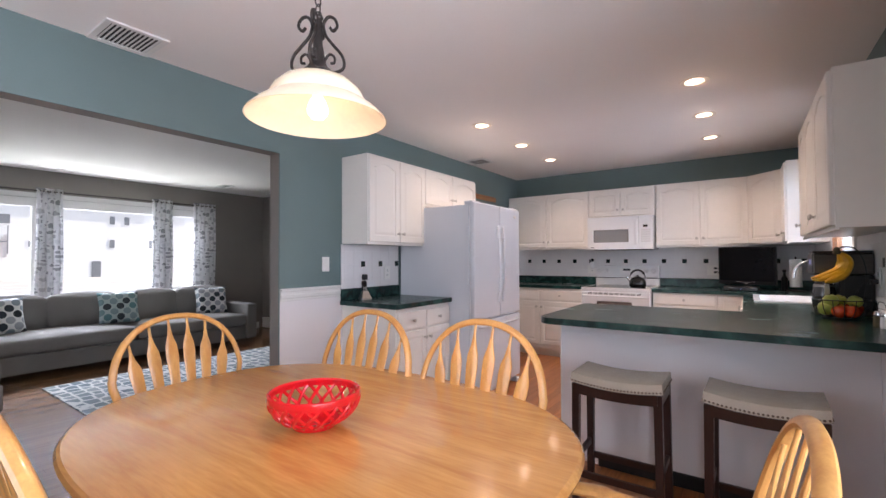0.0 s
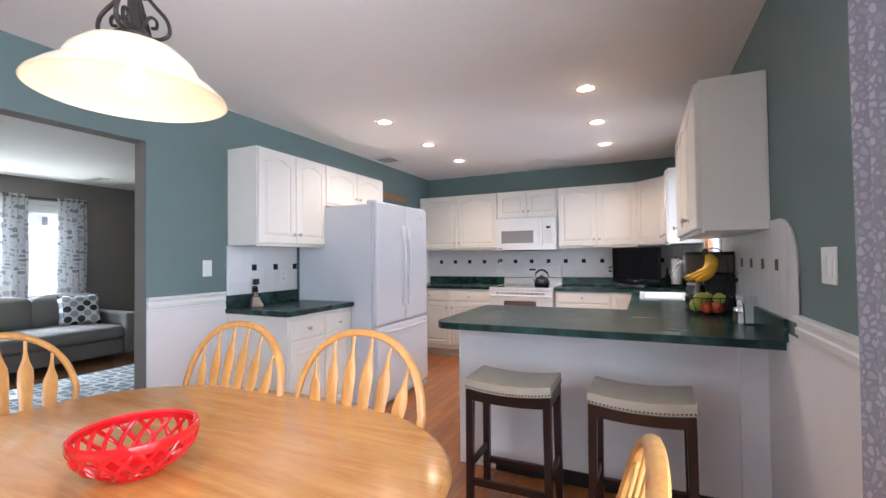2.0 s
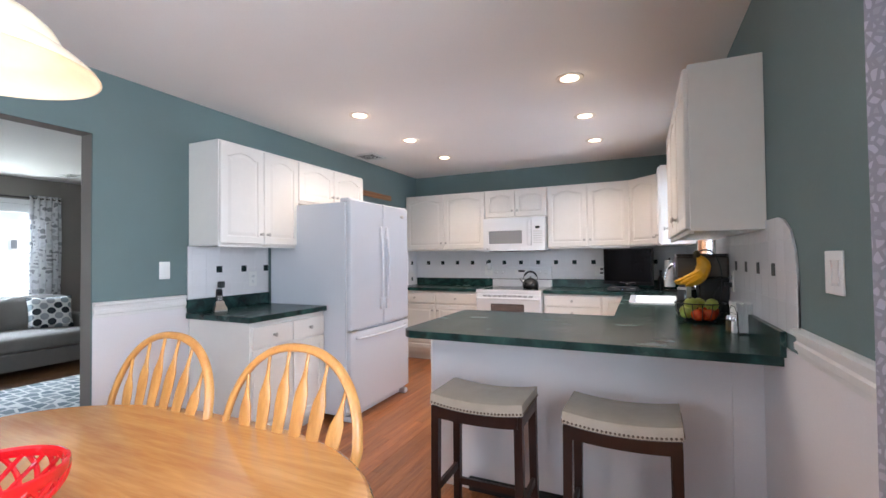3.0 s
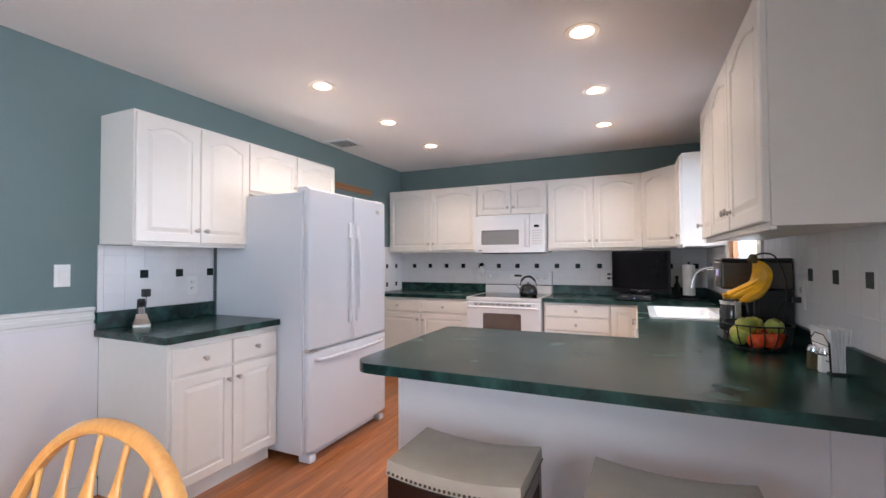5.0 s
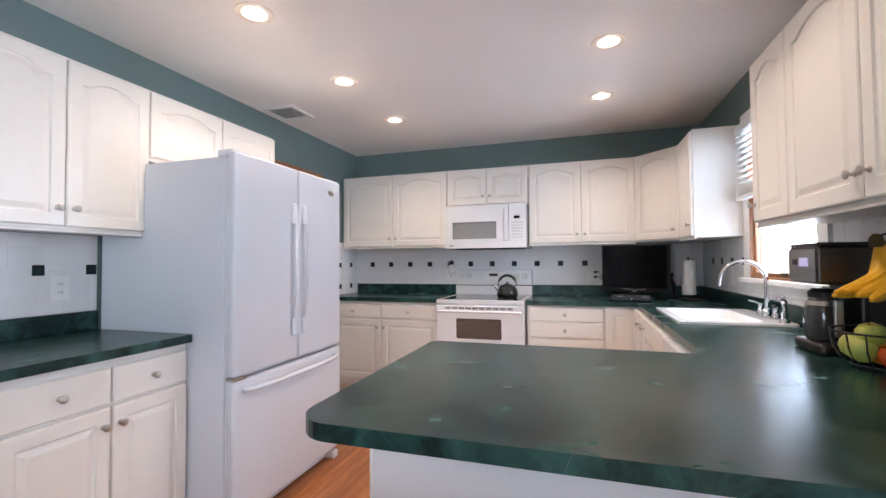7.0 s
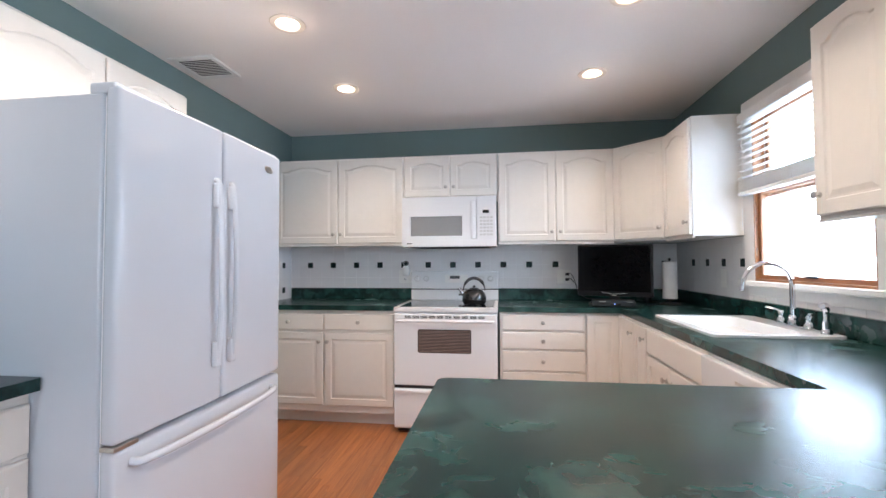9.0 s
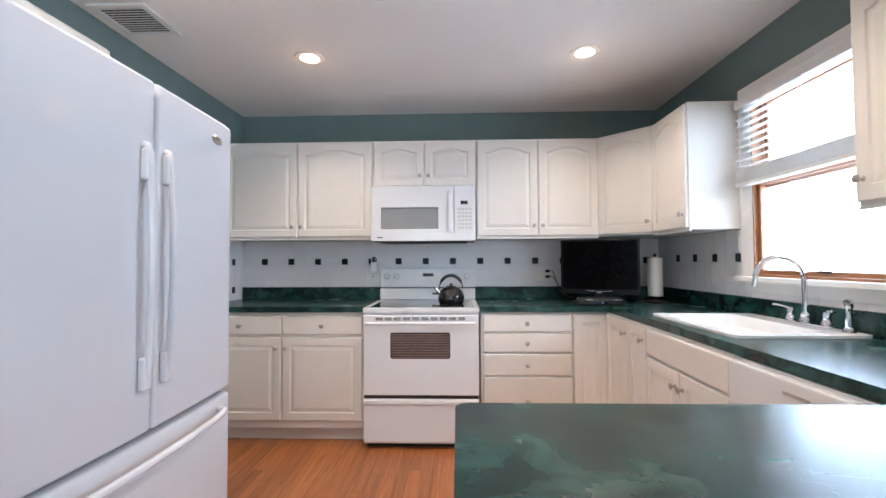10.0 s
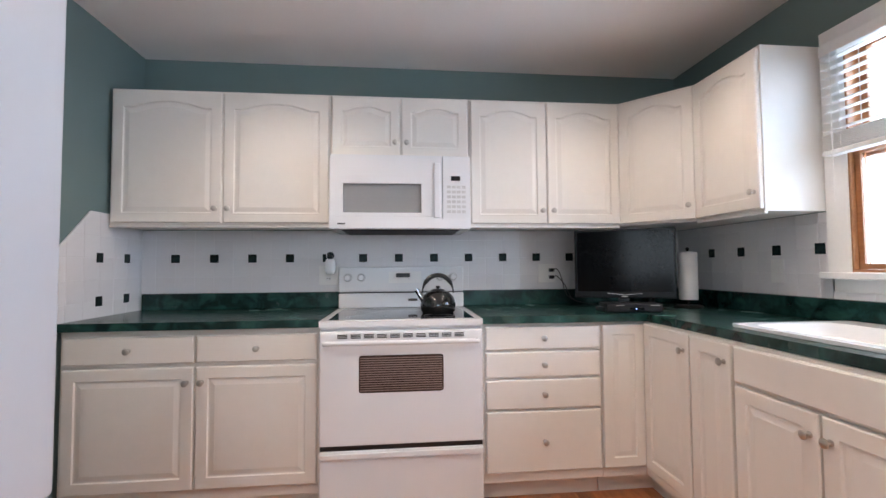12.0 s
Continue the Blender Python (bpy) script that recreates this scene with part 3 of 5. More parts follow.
for x0, x1 in ((.001, FW / 2 - .004), (FW / 2 + .003, FW - .001)):
    part("door", bowed(x0, x1, FS + .008, FT), FRIDGE, fr, smooth=True)
part("freezer_drawer", bowed(.001, FW - .001, .075, FS - .008), FRIDGE, fr, smooth=True)
part("gasket", boxes((.01, FW - .01, -.0058, -.0005, .08, FT - .03)), GREY, fr)
for x in (.05, FW - .09):
    part("hinge_cover", boxes((x - .045, x + .085, -.035, .05, FT - .0215, FT + .012), bevel=.006), FRIDGE, fr)
part("hinge", boxes((.0, .085, -.058, -.008, FS - .0072, FS + .0072), bevel=.003), NICKEL, fr)
for x in (.408, .498):
    h = part("handle", tube(curve_pts([(x, -.064, 1.56), (x, -.081, 1.545), (x, -.093, 1.43), (x, -.099, 1.22), (x, -.093, 1.01), (x, -.081, .89), (x, -.064, .87)], 5), .0115, 10, flat=1.0), FRIDGE, fr, smooth=True)
    for z in (1.455, .855):
        part("mount", boxes((x - .017, x + .017, -.090, -.066, z, z + .095), bevel=.008, seg=3), FRIDGE, h)
h = part("handle", tube(curve_pts([(.06, -.057, .662), (.075, -.087, .662), (.2, -.109, .662), (.45, -.119, .662), (.70, -.111, .662), (.81, -.089, .662), (.825, -.059, .662)], 5), .0125, 10), FRIDGE, fr, smooth=True)
part("badge", lathe([(0, .003), (.018, .003), (.022, 0), (0, 0)], 20, m=Matrix.Diagonal((1.9, .75, 1, 1))), NICKEL, fr, "oval silver badge", pose(.795, -.0611, 1.683, 90, 0, 4), smooth=True)

# ---- range ----
KEYPADM = mat("key_grey", (.60, .59, .58), .5, vary=.08, scale=20)
rg = thing("range", "white freestanding electric range with a black glass cooktop", "range", pose(1.17, 5.315, 0))
RW = .762
part("body", boxes((.003, RW - .003, .0, .66, .03, .885)), APPL, rg)
part("base", boxes((.02, RW - .02, .03, .6, 0, .0295)), BLACK, rg)
top = part("cooktop_frame", plate(rect(0, RW, -.025, .60), [rect(.03, RW - .03, .02, .575)], .886, .915), APPL, rg)
part("cooktop_glass", boxes((.031, RW - .031, .021, .574, .895, .9135)), GLOSSB, rg, "black ceramic glass cooktop")
for bx, by, br in ((.20, .15, .10), (.56, .15, .085), (.20, .43, .085), (.56, .43, .10)):
    for q in (0, .018):
        part("burner_ring", lathe([(br - q - .0016, .0004), (br - q, .0004), (br - q, .0001), (br - q - .0016, .0001)], 40, close=True), STEEL, rg, "", pose(bx, by, .9136))
def soft_rect(x0, x1, z0, z1, r):
    return [(cx + r * math.cos(radians(a0 + a)), cz + r * math.sin(radians(a0 + a))) for cx, cz, a0 in ((x1 - r, z1 - r, 0), (x0 + r, z1 - r, 90), (x0 + r, z0 + r, 180), (x1 - r, z0 + r, 270)) for a in (0, 22, 45, 68, 90)]


od = part("oven_door", boxes((.004, RW - .004, -.032, -.001, .350, .868), bevel=.006), APPL, rg)
part("oven_window", plate(soft_rect(.182, .572, .587, .757, .013), [], -.0335, -.0322, "y"), mat("oven_glass", (.05, .035, .03), .15, vary=.4, scale=5), od, "dark oven window with horizontal bands")
for i in range(15):
    part("window_bar", boxes((.188, .566, -.0352, -.0338, .5955 + i * .0105, .5995 + i * .0105)), mat("window_band", (.26, .19, .165), .4, vary=.1) if i == 0 else bpy.data.materials["window_band"], od)
# The slots are dark bars on the door face, their inner shade painted.
for i in range(10):
    for z in (.8365, .8435, .8505):
        part("vent_slot", boxes((.085 + i * .06, .130 + i * .06, -.0345, -.0322, z, z + .0038)), SHADOW, od)
part("handle", tube(curve_pts([(.03, -.033, .815), (.035, -.062, .818), (.09, -.07, .82), (.38, -.072, .82), (.67, -.07, .82), (.725, -.062, .818), (.73, -.033, .815)], 4), .011, 10), APPL, od, smooth=True)
dr = part("storage_drawer", boxes((.004, RW - .004, -.030, -.001, .045, .326), bevel=.006), APPL, rg)
part("lip", boxes((.004, RW - .004, -.04, -.0305, .293, .320), bevel=.004), APPL, dr)
# Black filler paints the shade in the gap between oven door and drawer.
part("gap", boxes((.006, RW - .006, -.02, -.0012, .327, .349)), BLACK, rg)
bp = part("backguard", boxes((0, RW, .60, .672, .9155, 1.005), (0, RW, .605, .672, 1.012, 1.165), bevel=.007), APPL, rg)
# Black strip paints the dark of the gap between the two backguard blocks.
part("trim_line", boxes((.004, RW - .004, .6035, .67, 1.0055, 1.0115)), BLACK, bp)
part("clock_display", boxes((.345, .43, .6010, .6032, 1.10, 1.125)), BLACK, bp)
part("control_label", boxes((.30, .50, .6035, .6048, 1.065, 1.135)), TRIMW, bp)
part("badge", boxes((.42, .475, .5975, .5998, .955, .97)), STEELD, bp)
for x in (.055, .135, .615, .695):
    part("dial_ring", lathe([(.023, 0), (.0265, 0), (.0265, .0012), (.023, .0012)], 24, close=True), KEYPADM, bp, "", pose(x, .6048, 1.10, 90, 0, 0))
    part("dial_pointer", boxes((x - .002, x + .002, .5840, .5863, 1.094, 1.115)), KEYPADM, bp)
    part("dial", lathe([(0, .022), (.016, .022), (.018, .018), (.021, 0), (0, 0)], 18), APPL, bp, "white control dial", pose(x, .6045, 1.10, 90, 0, 0), smooth=True)

# ---- microwave ----
mw = thing("microwave_oven", "white over-the-range microwave oven", "microwave oven", pose(1.168, 5.60, 0))
MZ0, MZ1 = 1.368, 1.77
part("body", boxes((0, .757, 0, .39, MZ0, MZ1 - .001), bevel=.002), APPL, mw)
md = part("door", plate(rect(.002, .60, MZ0 + .006, MZ1 - .005), [rect(.073, .488, MZ0 + .086, MZ0 + .242)], -.03, -.001, "y"), APPL, mw)
part("window", boxes((.074, .487, -.020, -.012, MZ0 + .087, MZ0 + .241)), mat("microwave_window", (.27, .265, .265), .25, vary=.03, scale=4), md, "grey microwave window")
part("window_frame", plate(rect(.014, .548, MZ0 + .066, MZ0 + .292), [rect(.071, .490, MZ0 + .084, MZ0 + .244)], -.034, -.0305, "y"), APPL, md)
part("handle", boxes((.556, .592, -.044, -.0302, MZ0 + .058, MZ1 - .045), bevel=.006, seg=3), APPL, md, "broad vertical grip", smooth=True)
bm = plate([(.002, -.0305), (.002, -.034)] + [(.002 + .753 * i / 12, -.034 - .010 * (1 - (2 * i / 12 - 1) ** 2)) for i in range(1, 12)] + [(.755, -.034), (.755, -.0305)], [], MZ0 + .001, MZ0 + .054)
part("lower_band", bm, APPL, mw, "curved lower band", smooth=True)
mp = part("control_panel", boxes((.604, .755, -.03, -.001, MZ0 + .006, MZ1 - .005), bevel=.003), APPL, mw)
part("clock_display", boxes((.65, .70, -.0325, -.0302, MZ0 + .262, MZ0 + .287)), GLOSSB, mp)
for i in range(6):
    for j in range(4):
        part("button", boxes((.627 + j * .027, .648 + j * .027, -.032, -.0302, MZ0 + .085 + i * .027, MZ0 + .100 + i * .027)), KEYPADM, mp)
part("badge", boxes((.045, .085, -.0395, -.036, MZ0 + .022, MZ0 + .029)), BLACK, md)
part("underside_vent", boxes((.06, .70, .03, .35, MZ0 - .006, MZ0 - .0005), bevel=.002), DARKM, mw)

# ---- table and seats ----
def superellipse(cx, cy, a, b, e, n=96):
    return [(cx + a * math.copysign(abs(math.cos(t)) ** (2 / e), math.cos(t)), cy + b * math.copysign(abs(math.sin(t)) ** (2 / e), math.sin(t))) for t in [2 * math.pi * i / n for i in range(n)]]


TX, TY, TZ = 1.66, .97, .752
table = thing("dining_table", "honey oak dining table with a rounded top and pedestal base", "table", pose(TX, TY, 0))
bm = bmesh.new()
prof = [(-.05, -.034), (-.012, -.034), (.0, -.027), (.004, -.014), (-.002, -.005), (-.010, 0), (-.03, 0)]
rings = []
for off, z in prof:
    rings.append([bm.verts.new((x, y, z)) for x, y in superellipse(0, 0, .812 + off, .598 + off, 2.6)])
for a, b in zip(rings, rings[1:]):
    for i in range(len(a)):
        j = (i + 1) % len(a)
        bm.faces.new((a[i], a[j], b[j], b[i]))
bm.faces.new(rings[0][::-1])
bm.faces.new(rings[-1])
part("tabletop", bm, OAK, table, "", pose(0, 0, TZ))
part("apron", boxes((-.5, .5, -.33, .33, TZ - .11, TZ - .0345), bevel=.004), OAK, table)
for sx in (-.25, .25):
    part("pedestal", lathe([(0, .10), (.07, .10), (.075, .16), (.05, .24), (.065, .34), (.085, .42), (.06, .52), (.05, .58), (.08, .64), (0, .64)], 20), OAKV, table, "", pose(sx, 0, 0), smooth=True)
for sx, rz in ((-.3, 150), (-.3, 210), (.3, 30), (.3, -30)):
    part("foot", tube(curve_pts([(0, 0, .17), (.14, 0, .14), (.30, 0, .06), (.42, 0, .03)], 5), [.04] * 8 + [.032] * 8, 10, flat=.9), OAKV, table, "", pose(sx, 0, 0, 0, 0, rz), smooth=True)


def dining_chair(arms=False, label="honey oak bow-back dining chair with arrow slats"):
    """Seat centre at the origin, facing +y; the back is at -y."""
    ch = thing("dining_armchair" if arms else "dining_chair", label, "chair", group="chairs round the table")
    seat = superellipse(0, 0, .225, .21, 3.2, 40)
    bm = bmesh.new()
    rr = [[bm.verts.new((x * s, y * s, z)) for x, y in seat] for s, z in ((.93, .415), (1, .425), (1, .443), (.97, .452), (.80, .444))]
    for a, b in zip(rr, rr[1:]):
        for i in range(40):
            bm.faces.new((a[i], a[(i + 1) % 40], b[(i + 1) % 40], b[i]))
    bm.faces.new(rr[0][::-1])
    bm.faces.new(rr[-1])
    part("seat", bm, OAK, ch, smooth=True)
    top, base, lean = .988 if arms else 1.006, .44, .14

    def back(u, z):
        return (u, -.175 - lean * (z - base) / (top - base), z)
    hw = .245
    pts = []
    for i in range(25):
        a = math.pi * i / 24
        pts.append(back(-hw * 1.12 * math.copysign(abs(math.cos(a)) ** .9, math.cos(a)), .735 + (top - .735) * math.sin(a) ** .95))
    pts = [back(-hw * .80, base - .02), back(-hw * .97, .60)] + pts + [back(hw * .97, .60), back(hw * .80, base - .02)]
    part("bow", tube(curve_pts(pts, 2), .0125, 10, flat=1.25), OAKV, ch, smooth=True)
    n = 6
    for i in range(n):
        u = (i - (n - 1) / 2) / ((n - 1) / 2)
        x0, x1 = u * .135, u * .208
        ztop = .735 + (top - .735) * math.sqrt(max(0, 1 - (x1 / (hw * 1.12)) ** 2)) - .006
        bm = bmesh.new()
        prev = None
        for k, (f, w) in enumerate(((0, .011), (.3, .016), (.55, .022), (.71, .0265), (.78, .0245), (.86, .011), (.92, .006), (1, .0055))):
            z = base + (ztop - base) * f
            x = x0 + (x1 - x0) * f
            y = back(0, z)[1]
            th = .0045
            ring = [bm.verts.new((x + sx * w, y + sy * th, z)) for sx, sy in ((-1, -.4), (-.6, -1), (.6, -1), (1, -.4), (1, .4), (.6, 1), (-.6, 1), (-1, .4))]
            if prev:
                for q in range(8):
                    bm.faces.new((prev[q], prev[(q + 1) % 8], ring[(q + 1) % 8], ring[q]))
            else:
                bm.faces.new(ring[::-1])
            prev = ring
        bm.faces.new(prev)
        part("slat", bm, OAKV, ch, smooth=True)
    for sx in (-1, 1):
        for sy in (-1, 1):
            part("leg", tube([(sx * .15, sy * .14, .42), (sx * .165, sy * .155, .33), (sx * .185, sy * .175, .2), (sx * .20, sy * .19, .1), (sx * .215, sy * .205, 0)], [.014, .021, .018, .021, .012], 12), OAKV, ch, smooth=True)
    for sx in (-1, 1):
        part("stretcher", tube([(sx * .19, -.18, .19), (sx * .19, 0, .19), (sx * .19, .18, .19)], [.009, .015, .009], 10), OAKV, ch, smooth=True)
    part("stretcher", tube([(-.18, 0, .19), (0, 0, .19), (.18, 0, .19)], [.009, .015, .009], 10), OAKV, ch, smooth=True)
    if arms:
        for sx in (-1, 1):
            part("arm", tube(curve_pts([(sx * .215, -.235, .66), (sx * .255, -.08, .665), (sx * .26, .07, .668), (sx * .245, .16, .665)], 5), [.014] * 5 + [.019] * 5 + [.026] * 6, 10, flat=.5), OAKV, ch, smooth=True)
            part("arm_post", tube([(sx * .205, .06, .44), (sx * .23, .08, .55), (sx * .25, .10, .655)], [.010, .016, .010], 10), OAKV, ch, smooth=True)
    return ch


c0 = dining_chair()
c0.matrix_basis = pose(1.31, 1.262, 0, 0, 0, 180)
for x, y, rz in ((1.925, 1.265, 178), (1.73, .52, 0)):
    copy_thing(c0, pose(x, y, 0, 0, 0, rz))
a0 = dining_chair(True, "honey oak bow-back dining armchair with arrow slats")
a0.matrix_basis = pose(2.574, .927, 0, 0, 0, 91)
copy_thing(c0, pose(.89, 1.01, -.008, 0, 0, -90))


STUD = mat("antique_brass_stud", (.16, .12, .09), .35, 1, vary=.2, scale=60)


def bar_stool():
    """Backless stool, seat along x."""
    st = thing("counter_stool", "dark espresso wooden counter stool with a studded grey leather saddle seat", "stool", group="stools at the peninsula")
    W, D = .215, .145

    def sag(x):
        return .020 * (abs(x) / W) ** 2
    bm = bmesh.new()
    nx, ny = 14, 8
    up = [[bm.verts.new((W * (2 * i / nx - 1), D * (2 * j / ny - 1), .645 + sag(W * (2 * i / nx - 1)) + .012 * math.sqrt(max(0, 1 - abs(2 * j / ny - 1) ** 3)) * math.sqrt(max(0, 1 - abs(2 * i / nx - 1) ** 5)))) for j in range(ny + 1)] for i in range(nx + 1)]
    lo = [[bm.verts.new((v.co.x * 1.015, v.co.y * 1.015, .597 + sag(v.co.x))) for v in row] for row in up]
    for i in range(nx):
        for j in range(ny):
            bm.faces.new((up[i][j], up[i + 1][j], up[i + 1][j + 1], up[i][j + 1]))
            bm.faces.new((lo[i][j], lo[i][j + 1], lo[i + 1][j + 1], lo[i + 1][j]))
    for i in range(nx):
        for j in (0, ny):
            bm.faces.new((up[i][j], up[i + 1][j], lo[i + 1][j], lo[i][j]))
    for j in range(ny):
        for i in (0, nx):
            bm.faces.new((up[i][j], up[i][j + 1], lo[i][j + 1], lo[i][j]))
    bmesh.ops.bevel(bm, geom=[e for e in bm.edges if len(e.link_faces) == 2 and e.calc_face_angle(0) > .9 and e.verts[0].co.z > .62], offset=.016, segments=4, affect="EDGES")
    seat = part("seat", bm, LEATHER, st, smooth=True)
    for sy in (-1, 1):
        for i in range(27):
            x = -W + .006 + i * (2 * W - .012) / 26
            part("stud", lathe([(.0055, 0), (.004, .003), (0, .0042)], 6), STUD, seat, "", pose(x, sy * D * 1.017, .606 + sag(x), 90 if sy < 0 else -90, 0, 0))
    for sx in (-1, 1):
        for i in range(19):
            y = -D + .008 + i * (2 * D - .016) / 18
            part("stud", lathe([(.0055, 0), (.004, .003), (0, .0042)], 6), STUD, seat, "", pose(sx * W * 1.017, y, .606 + sag(W), 0, 90 * sx, 0))
    for sy in (-1, 1):
        bm = bmesh.new()
        rows = []
        for i in range(11):
            x = -W + .02 + i * (2 * W - .04) / 10
            rows.append([bm.verts.new((x, sy * (D - .005) + q, z)) for q, z in ((-.011, .5965 + sag(x)), (.011, .5965 + sag(x)), (.011, .548 + sag(x) * .7), (-.011, .548 + sag(x) * .7))])
        for a, b in zip(rows, rows[1:]):
            for q in range(4):
                bm.faces.new((a[q], a[(q + 1) % 4], b[(q + 1) % 4], b[q]))
        bm.faces.new(rows[0])
        bm.faces.new(rows[-1][::-1])
        part("apron", bm, ESPRESSO, st)
    for sx in (-1, 1):
        part("apron", boxes((sx * (W - .012) - .010, sx * (W - .012) + .010, -D + .02, D - .02, .56, .612)), ESPRESSO, st)
        for sy in (-1, 1):
            bm = bmesh.new()
            a = [bm.verts.new((sx * (W - .02) + p * .019, sy * (D - .018) + q * .019, .61)) for p, q in ((-1, -1), (1, -1), (1, 1), (-1, 1))]
            b = [bm.verts.new((sx * (W - .014) + p * .017, sy * (D - .012) + q * .017, 0)) for p, q in ((-1, -1), (1, -1), (1, 1), (-1, 1))]
            for q in range(4):
                bm.faces.new((a[q], a[(q + 1) % 4], b[(q + 1) % 4], b[q]))
            bm.faces.new(a)
            bm.faces.new(b[::-1])
            bmesh.ops.bevel(bm, geom=bm.edges[:], offset=.002, segments=1, affect="EDGES")
            part("leg", bm, ESPRESSO, st)
        part("stretcher", boxes((sx * (W - .016) - .009, sx * (W - .016) + .009, -D + .03, D - .03, .205, .24), bevel=.002), ESPRESSO, st)
    for sy in (-1, 1):
        part("stretcher", boxes((-W + .03, W - .03, sy * (D - .014) - .009, sy * (D - .014) + .009, .125, .16), bevel=.002), ESPRESSO, st)
    return st


s0 = bar_stool()
s0.matrix_basis = pose(2.257, 2.453, 0)
copy_thing(s0, pose(2.857, 2.445, 0, 0, 0, -1.5))

# ---- pendant ----
PX, PY = 1.783, .868
DZ = -.054
pd = thing("pendant_lamp_fixture", "dark scrolled iron pendant lamp with an alabaster glass bell shade", "pendant lamp", pose(PX, PY, DZ))
shade_mat = mat("alabaster_glass", (.86, .72, .53), .22, vary=.06, scale=14)
b = shade_mat.node_tree.nodes["Principled BSDF"]
b.inputs["Emission Color"].default_value = (1, .68, .38, 1)
b.inputs["Emission Strength"].default_value = .075
outer = [(.034, 1.856), (.07, 1.852), (.105, 1.838), (.135, 1.812), (.148, 1.789), (.150, 1.781), (.158, 1.776), (.185, 1.758), (.212, 1.735), (.217, 1.727)]
inner = [(.213, 1.727), (.207, 1.733), (.183, 1.752), (.157, 1.770), (.144, 1.780), (.130, 1.806), (.102, 1.832), (.068, 1.846), (.034, 1.850)]
part("shade", lathe([(r * .925, z) for r, z in outer + inner], 64, close=True), shade_mat, pd, "glowing alabaster glass bell shade", smooth=True)
part("bulb", lathe([(0, 1.728), (.017, 1.731), (.028, 1.745), (.030, 1.758), (.024, 1.778), (.014, 1.793), (.013, 1.81), (0, 1.81)], 20), glow("bulb_glow", (1, .88, .7), 4), pd, "lit frosted bulb", smooth=True).visible_shadow = False
part("socket", lathe([(0, 1.862), (.042, 1.862), (.045, 1.868), (.03, 1.882), (.02, 1.90), (.014, 1.94), (.012, 2.025), (.016, 2.03), (.01, 2.045), (0, 2.045)], 20), IRON, pd, smooth=True)
for k in range(4):
    sc = curve_pts([(.030, 0, 1.872), (.070, 0, 1.868), (.098, 0, 1.885), (.092, 0, 1.925), (.058, 0, 1.965), (.030, 0, 2.00), (.022, 0, 2.04), (.040, 0, 2.066), (.064, 0, 2.058), (.073, 0, 2.032), (.058, 0, 2.016), (.046, 0, 2.028)], 6)
    part("scroll", tube(sc, .0055, 8), IRON, pd, "", pose(0, 0, 0, 0, 0, 35 + 90 * k) @ Matrix.Translation((0, 0, 1.868 * .17)) @ Matrix.Diagonal((.78, 1, .83, 1)), smooth=True)
    sc = curve_pts([(.018, 0, 1.885), (.030, 0, 1.915), (.045, 0, 1.932), (.062, 0, 1.922), (.062, 0, 1.902), (.048, 0, 1.90)], 6)
    part("scroll", tube(sc, .0045, 8), IRON, pd, "", pose(0, 0, 0, 0, 0, 35 + 90 * k) @ Matrix.Translation((0, 0, 1.868 * .17)) @ Matrix.Diagonal((.78, 1, .83, 1)), smooth=True)
z = 2.043
k = 0
while z < H - .03:
    ring = [(.010 * math.cos(a * math.pi / 8), 0, z + .012 + .016 * math.sin(a * math.pi / 8)) for a in range(17)]
    part("chain_link", tube(ring, .0022, 6, caps=False), IRON, pd, "", pose(0, 0, 0, 0, 0, 90 * (k % 2)), smooth=True)
    z += .026
    k += 1
part("canopy", lathe([(0, H - .035 - DZ), (.02, H - .035), (.055, H - .012 - DZ), (.06, H - .0005 - DZ), (0, H - .0005 - DZ)], 24), IRON, pd, smooth=True)

# Invented window, out of view, put round the south fill lamp.
w9 = thing("window_6", "unseen white framed window added on the south wall for fill light", "window")
w9["kind"] = "structure"
part("window_frame", plate(rect(.42, 1.98, .77, 2.13), [rect(.5, 1.9, .85, 2.05)], YS + .0005, YS + .016, "y"), TRIMW, w9)
part("sash", plate(rect(.501, 1.899, .851, 2.049), [rect(.55, 1.18, .9, 2.0), rect(1.22, 1.85, .9, 2.0)], YS - .06, YS - .03, "y"), TRIMW, w9)

# ---- trim, windows, fittings of the walls ----
def extrude_profile(pts, u0, u1, axis="y", bm=None):
    """Profile points (out, z) carried along axis; out is measured along the other level axis."""
    bm = bm or bmesh.new()
    f = (lambda o, z, u: (o, u, z)) if axis == "y" else (lambda o, z, u: (u, o, z))
    a = [bm.verts.new(f(o, z, u0)) for o, z in pts]
    b = [bm.verts.new(f(o, z, u1)) for o, z in pts]
    for i in range(len(a)):
        j = (i + 1) % len(a)
        bm.faces.new((a[i], a[j], b[j], b[i]))
    bm.faces.new(a)
    bm.faces.new(b[::-1])
    return bm


def rail_profile(x, s):
    return [(x, .952), (x + s * .010, .955), (x + s * .012, .972), (x + s * .020, .978), (x + s * .022, 1.0), (x + s * .014, 1.006), (x + s * .016, 1.022), (x + s * .030, 1.030), (x + s * .031, 1.042), (x + s * .020, 1.047), (x, 1.048)]


structure("wainscot_west", boxes((.0003, .005, OPEN_Y1 + .002, 2.548, .0, .953)), CREAM, "white painted lower wall")
structure("wainscot_east", boxes((XR - .005, XR - .0003, DWIN[1] + .09, 2.758, 0, .953)), CREAM, "white painted lower wall")
structure("wainscot_east_south", boxes((XR - .005, XR - .0003, YS, DWIN[0] - .09, 0, .953)), CREAM, "white painted lower wall")
